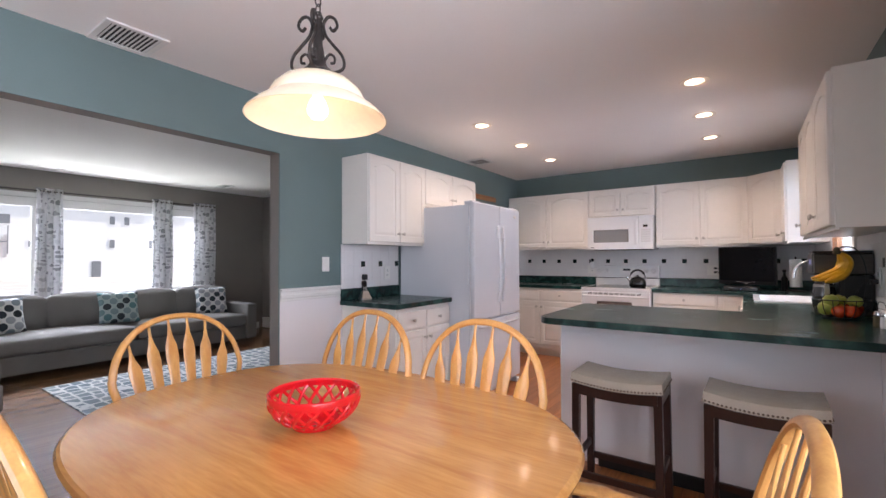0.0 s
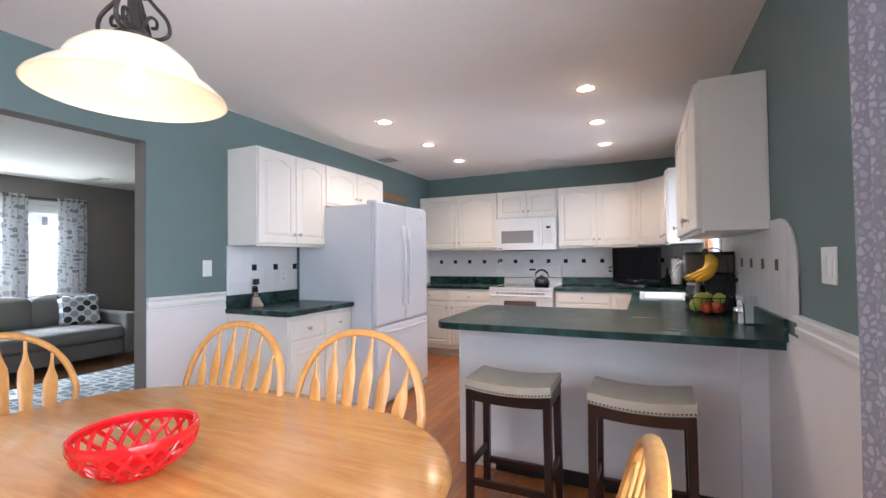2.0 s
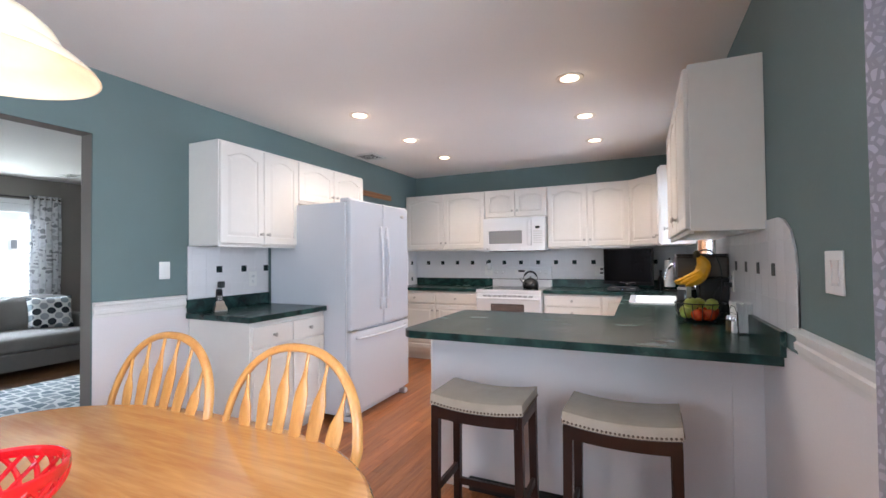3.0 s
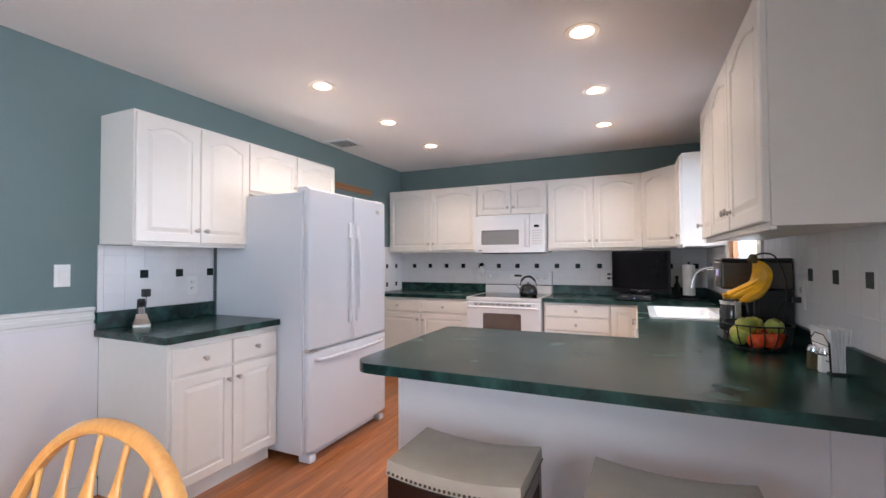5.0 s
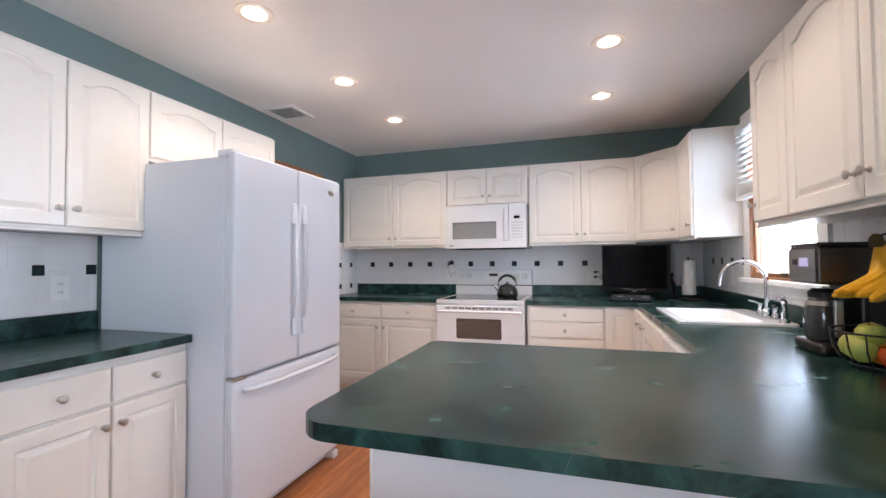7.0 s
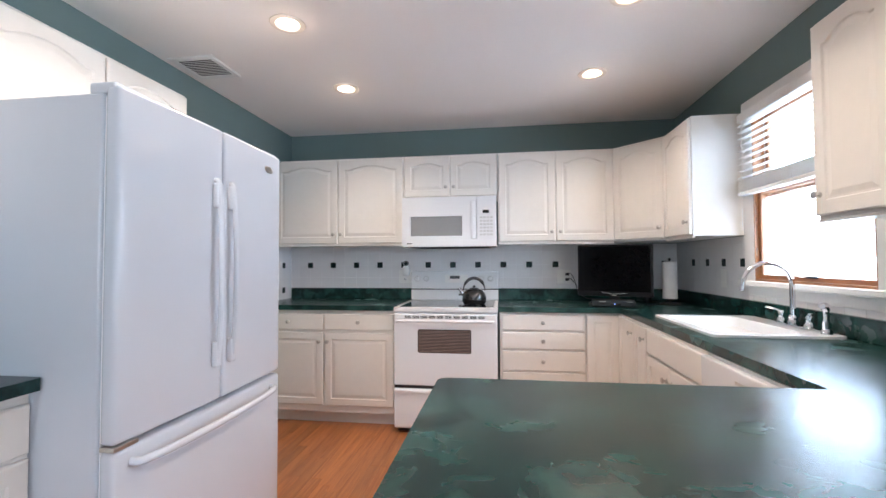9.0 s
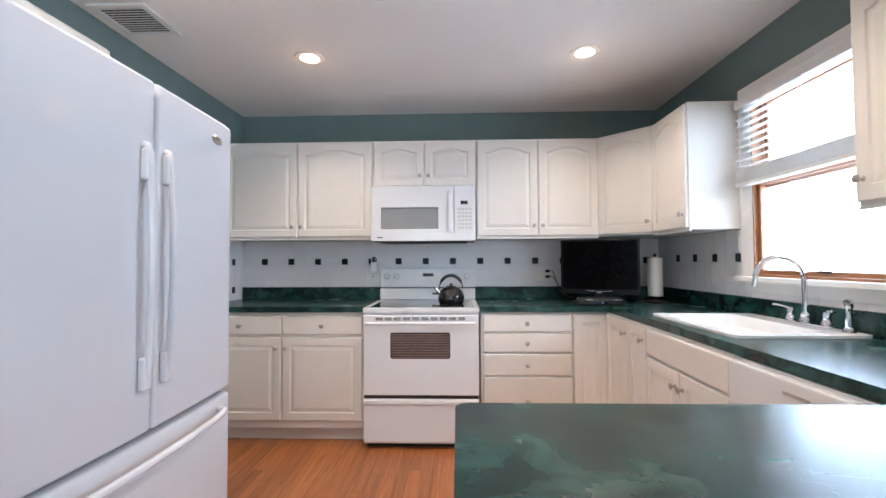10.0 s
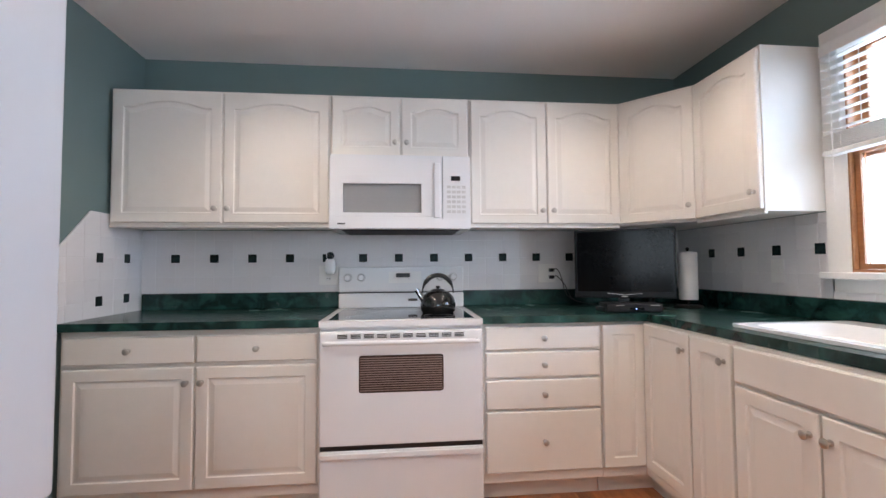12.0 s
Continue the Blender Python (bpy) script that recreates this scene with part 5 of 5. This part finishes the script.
BX, BY = 3.238, 3.325
fb = thing("fruit_basket", "black wire fruit basket with a banana hook", "fruit basket", pose(BX, BY, CT1 + .0005))
part("ring", tube([(.124 * math.cos(a * math.pi / 20), .124 * math.sin(a * math.pi / 20), .106) for a in range(41)], .0035, 6, caps=False), BLACK, fb, smooth=True)
part("ring", tube([(.075 * math.cos(a * math.pi / 14), .075 * math.sin(a * math.pi / 14), .005) for a in range(29)], .004, 6, caps=False), BLACK, fb, smooth=True)
for k in range(16):
    a = 2 * math.pi * k / 16
    part("rib", tube([(r * math.cos(a), r * math.sin(a), z) for r, z in ((.072, .006), (.100, .024), (.117, .058), (.124, .104))], .0024, 5), BLACK, fb, smooth=True)
part("hook", tube(curve_pts([(.105, .067, .104), (.118, .06, .18), (.110, .04, .30), (.075, .025, .385), (.03, .01, .402), (-.012, 0, .385), (-.012, 0, .36)], 6), .0035, 8), BLACK, fb, smooth=True)
BAN = mat("banana_skin", (.85, .46, .018), .4, vary=.12, scale=18, second=(.68, .33, .012), bump=.2)
BROWN = mat("banana_stem", (.08, .055, .02), .7, vary=.3, scale=20)
bunch = thing("banana_bunch", "bunch of ripe yellow bananas hanging from the hook", "bananas", pose(BX, BY, CT1))
for k, (da, dr, dz) in enumerate(((0, 0, 0), (11, .006, -.010), (-10, .002, -.004), (20, -.010, -.022), (-19, -.012, -.016))):
    a = radians(203 + da)
    ca, sa = math.cos(a), math.sin(a)
    ox, oy = .03 * math.sin(radians(da)), -.03 * math.sin(radians(da))
    pth = [(-.01, 0, .375), (.012 + ox * .5, .005 + oy * .5, .350), (.024 + ox, .012 + oy, .312), (.0 + ox, oy, .272 + dz), (ox + .058 * ca, .058 * sa + oy, .243 + dz), ((.122 + dr) * ca + ox, (.122 + dr) * sa + oy, .228 + dz)]
    part("banana", tube(curve_pts(pth, 4), [.006, .008, .012, .016, .019, .0215, .0235, .0245, .0255, .026, .026, .026, .0255, .025, .0245, .023, .021, .0185, .015, .010, .006][:21], 9), BAN, bunch, smooth=True)
part("stem", lathe([(0, .36), (.016, .36), (.020, .372), (.016, .39), (.008, .40), (0, .402)], 10), BROWN, bunch, "", pose(-.01, 0, 0), smooth=True)
APG = mat("green_apple_skin", (.36, .46, .08), .3, vary=.15, scale=12, second=(.50, .46, .12))
APR = mat("red_apple_skin", (.60, .045, .015), .25, vary=.2, scale=14, second=(.55, .11, .02))
ORA = mat("orange_skin", (.72, .22, .02), .5, vary=.08, scale=10, bump=.6, bscale=200)


def fruit(kind, label, x, y, z, r, m):
    f = thing(kind, label, kind, pose(x, y, z, random.uniform(-25, 25), random.uniform(-25, 25), 0), group="fruit in the basket")
    part("flesh", lathe([(0, -r * .82), (r * .3, -r * .92), (r * .75, -r * .66), (r * .98, -r * .1), (r * .92, r * .42), (r * .6, r * .82), (r * .25, r * .86), (r * .08, r * .70), (0, r * .66)], 20), m, f, smooth=True)
    part("stalk", tube([(0, 0, r * .64), (.003, 0, r * .95), (.006, 0, r * 1.1)], .0018, 5), BROWN, f, smooth=True)


for k, (x, y, z, r, m, nm, lb) in enumerate((
        (-.085, -.035, .058, .041, APG, "apple", "green apple in the wire basket"), (-.02, -.085, .048, .038, APR, "apple", "red apple in the wire basket"),
        (.045, -.075, .050, .039, APR, "apple", "red apple in the wire basket"), (-.01, .0, .048, .040, ORA, "orange", "orange in the wire basket"),
        (-.07, .045, .060, .040, APG, "apple", "green apple in the wire basket"), (.08, .015, .055, .038, APR, "apple", "red apple in the wire basket"),
        (.02, .075, .055, .040, APR, "apple", "red apple in the wire basket"), (-.055, -.03, .103, .040, APG, "apple", "green apple on top of the fruit"),
        (.070, -.01, .100, .038, APG, "apple", "green apple on top of the fruit"), (.0, .060, .098, .038, APG, "apple", "green apple on top of the fruit"))):
    fruit(nm, lb, BX + x * .82, BY + y * .82, CT1 + z - .004, r * .92, m)

for x, y, nm, dark in ((3.350, 2.965, "salt_shaker", False), (3.333, 3.008, "pepper_shaker", True)):
    s = thing(nm, "glass shaker with a metal lid beside the napkin holder", "shaker", pose(x, y, CT1 + .0005))
    part("jar", lathe([(0, 0), (.020, 0), (.022, .006), (.020, .055), (0, .055)], 8), BROWN if dark else PAPER, s)
    part("lid", lathe([(0, .0555), (.020, .0555), (.021, .062), (.016, .078), (0, .084)], 12), CHROME, s, smooth=True)
nh = thing("napkin_holder", "wire napkin holder filled with white paper napkins", "napkin holder", pose(3.373, 2.985, CT1 + .0005, 0, 0, 5))
part("base", boxes((-.03, .03, -.07, .07, 0, .006), bevel=.002), IRON, nh)
for s in (-1, 1):
    part("side_frame", tube([(s * .028, -.06, .006), (s * .032, -.062, .10), (s * .032, -.03, .125), (s * .032, .03, .125), (s * .032, .062, .10), (s * .028, .06, .006)], .003, 6), IRON, nh, smooth=True)
    for z in (.04, .065, .09):
        part("wire", tube([(s * .030, -.06, z), (s * .030, .06, z)], .0018, 5), IRON, nh, smooth=True)
for k in range(10):
    part("napkin", boxes((-.0021, .0021, -.060 + .004 * (k % 2), .062, .007, .148 - .003 * (k % 4)), bevel=.0015), PAPER, nh, "", pose(-.021 + .0046 * k, 0, 0, 0, (k - 4.5) * .9 + (1.5 if k > 4 else -.8), 0))

ph = thing("cordless_phone", "silver and black cordless phone on its charging base", "telephone", pose(.112, 2.715, CT1 + .0005, 0, 0, 62))
bm = bmesh.new()
rows = [[bm.verts.new((x * w, y * d + o, z)) for x, y in ((-1, -1), (1, -1), (1, 1), (-1, 1))] for z, w, d, o in ((0, .044, .052, 0), (.012, .044, .052, 0), (.045, .030, .030, .006), (.072, .026, .020, .010))]
for a, b in zip(rows, rows[1:]):
    for q in range(4):
        bm.faces.new((a[q], a[(q + 1) % 4], b[(q + 1) % 4], b[q]))
bm.faces.new(rows[0][::-1])
bm.faces.new(rows[-1])
bmesh.ops.bevel(bm, geom=bm.edges[:], offset=.004, segments=2, affect="EDGES")
part("base", bm, NICKEL, ph, "silver charging base")
hs = part("handset", cushion(-.021, .021, -.012, .012, .0, .115, .002, 6), BLACK, ph, "black handset", pose(0, .012, .045, -14, 0, 0), smooth=True)
part("display", boxes((-.014, .014, -.0150, -.0138, .070, .095)), GLOSSB, hs)
part("keypad", boxes(*[(-.014 + .011 * c, -.007 + .011 * c, -.0150, -.0138, .018 + .012 * r, .025 + .012 * r) for c in range(3) for r in range(4)]), KEYPADM, hs)
ad = thing("power_adapter", "black power adapter plugged in above the counter", "power adapter", on_wall("w", 2.79, 1.105, TO))
part("body", boxes((-.019, .019, -.040, -.0005, -.024, .024), bevel=.005), BLACK, ad)
part("cable", tube(curve_pts([(0, -.02, -.024), (.0, -.025, -.06), (-.02, -.03, -.12), (-.03, -.06, -.175)], 5), .0022, 5), BLACK, ad, smooth=True)

# red lattice bowl
bo = thing("lattice_bowl", "red glazed ceramic bowl with pierced lattice sides on the table", "bowl", pose(1.708, .918, TZ + .0005) @ Matrix.Diagonal((.92, .92, 1, 1)))
part("foot", lathe([(0, .004), (.052, .004), (.060, 0), (.072, .002), (.082, .016), (.080, .022), (.05, .012), (0, .010)], 40), RED, bo, smooth=True)
part("rim", lathe([(.141, .086), (.148, .084), (.153, .096), (.151, .107), (.145, .109), (.140, .103)], 56, close=True), RED, bo, smooth=True)
for s in (-1, 1):
    for k in range(18):
        a0 = 2 * math.pi * k / 18
        pth = []
        for i in range(9):
            t = i / 8
            r = .081 + .064 * math.sin(t * math.pi / 2) ** .8 + (.0025 * s)
            a = a0 + s * .50 * t
            pth.append((r * math.cos(a), r * math.sin(a), .018 + .072 * t ** 1.15))
        part("lattice_strip", tube(pth, .0062, 7, flat=.75), RED, bo, smooth=True)

# ---- living room things ----
PILLOWS = [cloth_pattern("black_grey_dot_print", (.70, .70, .68), [(.02, .025, .03), (.34, .35, .37), (.03, .04, .05), (.24, .29, .31)], (0, 10.5, 10.5), "hex"),
           cloth_pattern("teal_grey_dot_print", (.42, .50, .48), [(.10, .22, .23), (.22, .30, .31), (.03, .04, .045), (.17, .28, .28)], (0, 10.5, 10.5), "hex")]
sofa = thing("sectional_sofa", "long grey fabric sectional sofa under the living room windows", "sofa")
part("base", boxes((-4.42, -3.42, -.6, 3.70, .07, .27), bevel=.02, seg=3), SOFA, sofa)
part("back", boxes((-4.46, -4.26, -.6, 3.70, .272, .70), bevel=.03, seg=3), SOFA, sofa)
part("arm", boxes((-4.46, -3.38, 3.702, 3.86, .07, .60), bevel=.025, seg=3), SOFA, sofa)
for a, b in ((-.6, .82), (.83, 2.26), (2.27, 3.69)):
    part("seat_cushion", cushion(-4.25, -3.37, a, b, .272, .455, .025, 10), SOFA, sofa, smooth=True)
for a, b in ((-.6, .12), (.13, .83), (.84, 1.55), (1.56, 2.26), (2.27, 2.98), (2.99, 3.69)):
    part("back_cushion", cushion(-.11, .11, a, b, -.20, .20, .035, 10), SOFA, sofa, "", pose(-4.11, 0, .64, 0, -10, 0), smooth=True)
part("chaise", boxes((-3.36, -2.02, -.6, .86, .07, .28), bevel=.02, seg=3), SOFA, sofa)
part("chaise_cushion", cushion(-3.36, -2.02, -.6, .86, .282, .46, .02, 10), SOFA, sofa, smooth=True)
for x, y in ((-4.35, -.5), (-4.35, 3.6), (-3.5, 3.6), (-2.12, .76), (-2.12, -.5)):
    part("foot", lathe([(0, 0), (.02, 0), (.026, .0695), (0, .0695)], 12), BLACK, sofa, "", pose(x, y, 0), smooth=True)
for y, k, rz in ((1.12, 0, 8), (2.22, 1, -6), (3.40, 0, -14)):
    p = thing("throw_pillow", ("square throw pillow with black and grey dots", "square throw pillow with teal and grey dots")[k] + " on the sofa", "pillow", pose(-3.86, y, .655, 0, -20, rz), group="pillows on the sofa")
    bm = bmesh.new()
    N = 16
    for side in (-1, 1):
        g = []
        for i in range(N + 1):
            for j in range(N + 1):
                u, v = 2 * i / N - 1, 2 * j / N - 1
                e = .075 * math.sqrt(max(0, 1 - u ** 4)) * math.sqrt(max(0, 1 - v ** 4)) + .004
                g.append(bm.verts.new((side * e, .22 * u * (1 - .07 * (1 - v * v)), .21 * v * (1 - .07 * (1 - u * u)))))
        for i in range(N):
            for j in range(N):
                q = i * (N + 1) + j
                bm.faces.new((g[q], g[q + 1], g[q + N + 2], g[q + N + 1]))
    bmesh.ops.remove_doubles(bm, verts=bm.verts[:], dist=.009)
    part("cover", bm, PILLOWS[k], p, smooth=True)
RUG = cloth_pattern("blue_grey_rug_pile", (.62, .62, .60), [(.20, .235, .25), (.27, .30, .31), (.16, .20, .22)], (7, 10, 0), "lattice", rough=.95)
rug = thing("area_rug", "grey blue and cream patterned rug on the living room floor", "rug")
part("rug_body", boxes((-2.88, -.55, 1.27, 4.05, .0005, .013), bevel=.004), RUG, rug)
structure("baseboard_heater_living", boxes((-4.55, -2.2, YN - .07, YN - .001, .02, .20), bevel=.01), TRIMW, "white baseboard heater along the wall")
structure("living_baseboard", boxes((XW + .0005, XW + .014, YS, YN - .08, .0, .11)), TRIMW)

# ---- outdoors ----
structure("ground", boxes((-90, XW - .3, -70, 80, -1.0, -.9), (XR + .3, 90, -70, 80, -1.0, -.9)), mat("pale_winter_lawn", (.50, .49, .42), .95, vary=.15, scale=.5, bump=.5), "pale lawn outside")
SID = mat("white_siding", (.80, .80, .78), .6, vary=.02, scale=1)
DARKG = mat("dark_window_glass", (.20, .21, .22), .4, vary=.2)
BRICKY = mat("weathered_brick", (.62, .57, .55), .9, vary=.1, scale=3)
ROOFM = mat("grey_shingles", (.30, .29, .28), .9, vary=.15, scale=3)
for hx, hy, s in ((-68, 21, 1), (60, 36, -1)):
    ho = thing("house", "white two-storey house with dark windows across the lawn", "house", pose(hx, hy, -.9, 0, 0, 0 if s > 0 else 180))
    part("wall", boxes((-8, 0, -13, 13, 0, 9.6)), SID, ho)
    part("roof", extrude_profile([(.5, 9.6), (-4, 12.6), (-8.5, 9.6)], -13.5, 13.5), ROOFM, ho)
    for y, fl, w, h in ((-11.5, 7.1, .22, 1.0), (-6.5, 7.1, .17, 1.1), (-5.75, 7.5, .2, .55), (-5.0, 7.1, .17, 1.1), (-4.3, 7.1, .12, .9), (-9.3, 6.6, .5, 1.1),
                        (-5.2, 4.0, .2, .6), (-4.3, 3.9, .25, .7), (-6.9, 3.9, .3, .7), (1.2, 7.1, .3, 1.1), (2.9, 7.1, .3, 1.1), (8.5, 7.1, .3, 1.1), (1.2, 3.9, .3, 1.1), (6.0, 3.9, .3, 1.1)):
        wv = part("window", boxes((.0005, .06, y - w - .08, y + w + .08, fl - .08, fl + h + .08)), TRIMW, ho)
        part("pane", boxes((.0605, .07, y - w, y + w, fl, fl + h)), DARKG, wv)
    st = part("porch_stair", boxes(*[(.08, .5, -10.9 + .2 * k, -10.7 + .2 * k, 2.6, 3.0 + .28 * k) for k in range(9)]), BRICKY, ho, "reddish outside stair")
    part("rail", boxes((.52, .58, -11.0, -9.0, 4.4, 4.5), (.52, .58, -9.1, -9.0, 3.0, 6.3)), DARKG, st)
    part("door", boxes((.0005, .07, -1.0, 0, 0, 2.1)), DARKG, ho)

# ---- wall tiles ----
PITCH = .1112


def clip(poly, region):
    """Cuts a polygon by a convex region given counter-clockwise."""
    for i in range(len(region)):
        ax, ay = region[i]
        bx, by = region[(i + 1) % len(region)]
        out = []
        for j in range(len(poly)):
            p, q = poly[j], poly[(j + 1) % len(poly)]
            sp = (bx - ax) * (p[1] - ay) - (by - ay) * (p[0] - ax)
            sq = (bx - ax) * (q[1] - ay) - (by - ay) * (q[0] - ax)
            if sp >= -1e-9:
                out.append(p)
            if sp * sq < -1e-12:
                t = sp / (sp - sq)
                out.append((p[0] + (q[0] - p[0]) * t, p[1] + (q[1] - p[1]) * t))
        poly = out
        if len(poly) < 3:
            return []
    return poly


TILE_MESH = {}


def tile_piece(poly, parent, m, thick=.008, material=TILE, name="tile"):
    """A tile lying against a wall; its polygon is (across, up), its face at -y."""
    cx, cy = sum(p[0] for p in poly) / len(poly), sum(p[1] for p in poly) / len(poly)
    key = (name, tuple((round(p[0] - cx, 4), round(p[1] - cy, 4)) for p in poly))
    if key not in TILE_MESH:
        bm = bmesh.new()
        back = [bm.verts.new((p[0] - cx, -.0006, p[1] - cy)) for p in poly]
        mid = [bm.verts.new((p[0] - cx, -thick + .0012, p[1] - cy)) for p in poly]
        face = [bm.verts.new(((p[0] - cx) * .975, -thick, (p[1] - cy) * .975)) for p in poly]
        for a, b in ((back, mid), (mid, face)):
            for i in range(len(a)):
                j = (i + 1) % len(a)
                bm.faces.new((a[i], a[j], b[j], b[i]))
        bm.faces.new(face)
        bmesh.ops.recalc_face_normals(bm, faces=bm.faces)
        me = bpy.data.meshes.new(name)
        bm.to_mesh(me)
        bm.free()
        me.materials.append(material)
        TILE_MESH[key] = me
    ob = new(name, TILE_MESH[key])
    ob.parent = parent
    ob.matrix_basis = m @ Matrix.Translation((cx, 0, cy))


def tiled(name, side, region, u0, z0, accents):
    """region: convex polygon in (u, z), u along the wall's run as seen from the room."""
    m = {"n": pose(0, YB, 0), "w": pose(0, 0, 0, 0, 0, 90), "e": pose(XR, 0, 0, 0, 0, -90)}[side]
    grout = structure(name, plate(region, [], -.0065, -.0004, "y"), GREY, "glazed white wall tile with small dark green insets")
    grout.matrix_basis = m
    us, zs = [p[0] for p in region], [p[1] for p in region]
    g = .0007
    i = math.floor((min(us) - u0) / PITCH)
    while u0 + i * PITCH < max(us):
        j = math.floor((min(zs) - z0) / PITCH)
        while z0 + j * PITCH < max(zs):
            a, b = u0 + i * PITCH, z0 + j * PITCH
            poly = clip(rect(a + g, a + PITCH - g, b + g, b + PITCH - g), region)
            if poly and max(p[0] for p in poly) - min(p[0] for p in poly) > .006 and max(p[1] for p in poly) - min(p[1] for p in poly) > .006:
                tile_piece(poly, grout, I4)
            j += 1
        i += 1
    for u, z in accents:
        s = .025
        tile_piece(rect(u - s - .0025, u + s + .0025, z - s - .0025, z + s + .0025), grout, I4, .0086, GREY, "inset_joint")
        tile_piece(rect(u - s, u + s, z - s, z + s), grout, I4, .0096, ACCENT, "green_inset")


ZA = 1.221
tiled("wall_tile_north", "n", rect(.001, XR - .002, 1.013, 1.392), .198, ZA, [(.198 + 2 * PITCH * k, ZA) for k in range(0, 15) if .198 + 2 * PITCH * k < XR - .03])
tiled("wall_tile_west", "w", rect(2.537, 3.268, 1.013, 1.392), 2.79, ZA, [(2.79 + 2 * PITCH * 1.01 * k, ZA) for k in range(3)])
tiled("wall_tile_corner", "w", [(5.36, .913), (5.999, .913), (5.999, 1.392), (5.56, 1.45), (5.36, 1.26)][:3] + [(5.999, 1.455), (5.56, 1.455), (5.36, 1.26)], 5.63, ZA, [(5.63 + 2 * PITCH * k, z) for k in (0, 1) for z in (ZA, ZA - 2 * PITCH)])
ZE = 1.232
tiled("wall_tile_east", "e", rect(-5.999, -4.956, 1.013, 1.392), -5.68, ZE, [(-5.68 + 2 * PITCH * 1.01 * k, ZE) for k in range(4)])
tiled("wall_tile_east_low", "e", rect(-4.955, -3.946, 1.013, 1.044), -5.68, ZE, [])
tiled("wall_tile_east_near", "e", [(-3.945, 1.013), (-2.285, 1.013), (-2.285, 1.20), (-2.303, 1.30), (-2.35, 1.375), (-2.42, 1.415), (-2.50, 1.43), (-3.945, 1.43)], -3.86, ZE, [(-2.56 - .238 * k, ZE) for k in range(6)])

# ---- floor planks ----
rng = random.Random(4)
PW = .0716
near, far = [], []
for i in range(math.ceil(XR / PW)):
    x0 = i * PW
    x1 = min(XR, x0 + PW)
    y = YS - rng.uniform(0, 1.2)
    while y < YB:
        ln = rng.uniform(.95, 1.7)
        a, b = max(YS, y), min(YB, y + ln)
        if b - a > .02:
            (near if a > -.4 else far).append((x0, x1, a, b))
        y += ln


def plank_bm(bm, x0, x1, a, b):
    g, e = .0003, .0009
    lo = [(x0 + g, a + g, -.0115), (x1 - g, a + g, -.0115), (x1 - g, b - g, -.0115), (x0 + g, b - g, -.0115)]
    md = [(x, y, -.0008) for x, y, z in lo]
    hi = [(x0 + g + e, a + g + e, 0), (x1 - g - e, a + g + e, 0), (x1 - g - e, b - g - e, 0), (x0 + g + e, b - g - e, 0)]
    r = [[bm.verts.new(p) for p in q] for q in (lo, md, hi)]
    for p, q in zip(r, r[1:]):
        for k in range(4):
            bm.faces.new((p[k], p[(k + 1) % 4], q[(k + 1) % 4], q[k]))
    bm.faces.new(r[2])


for x0, x1, a, b in near[:300]:
    bm = bmesh.new()
    plank_bm(bm, x0, x1, a, b)
    part("plank", bm, PLANK, floor)
bm = bmesh.new()
for p in far + near[300:]:
    plank_bm(bm, *p)
part("far_planks", bm, PLANK, floor, kind="stuff")
bm = bmesh.new()
x = XW
while x < -.001:
    y = YS - rng.uniform(0, 1.2)
    while y < YN:
        ln = rng.uniform(.9, 1.6)
        if min(YN, y + ln) - max(YS, y) > .02:
            plank_bm(bm, x, min(-.001, x + PW), max(YS, y), min(YN, y + ln))
        y += ln
    x += PW
part("planks", bm, PLANK_LR, floor_lr, kind="stuff")
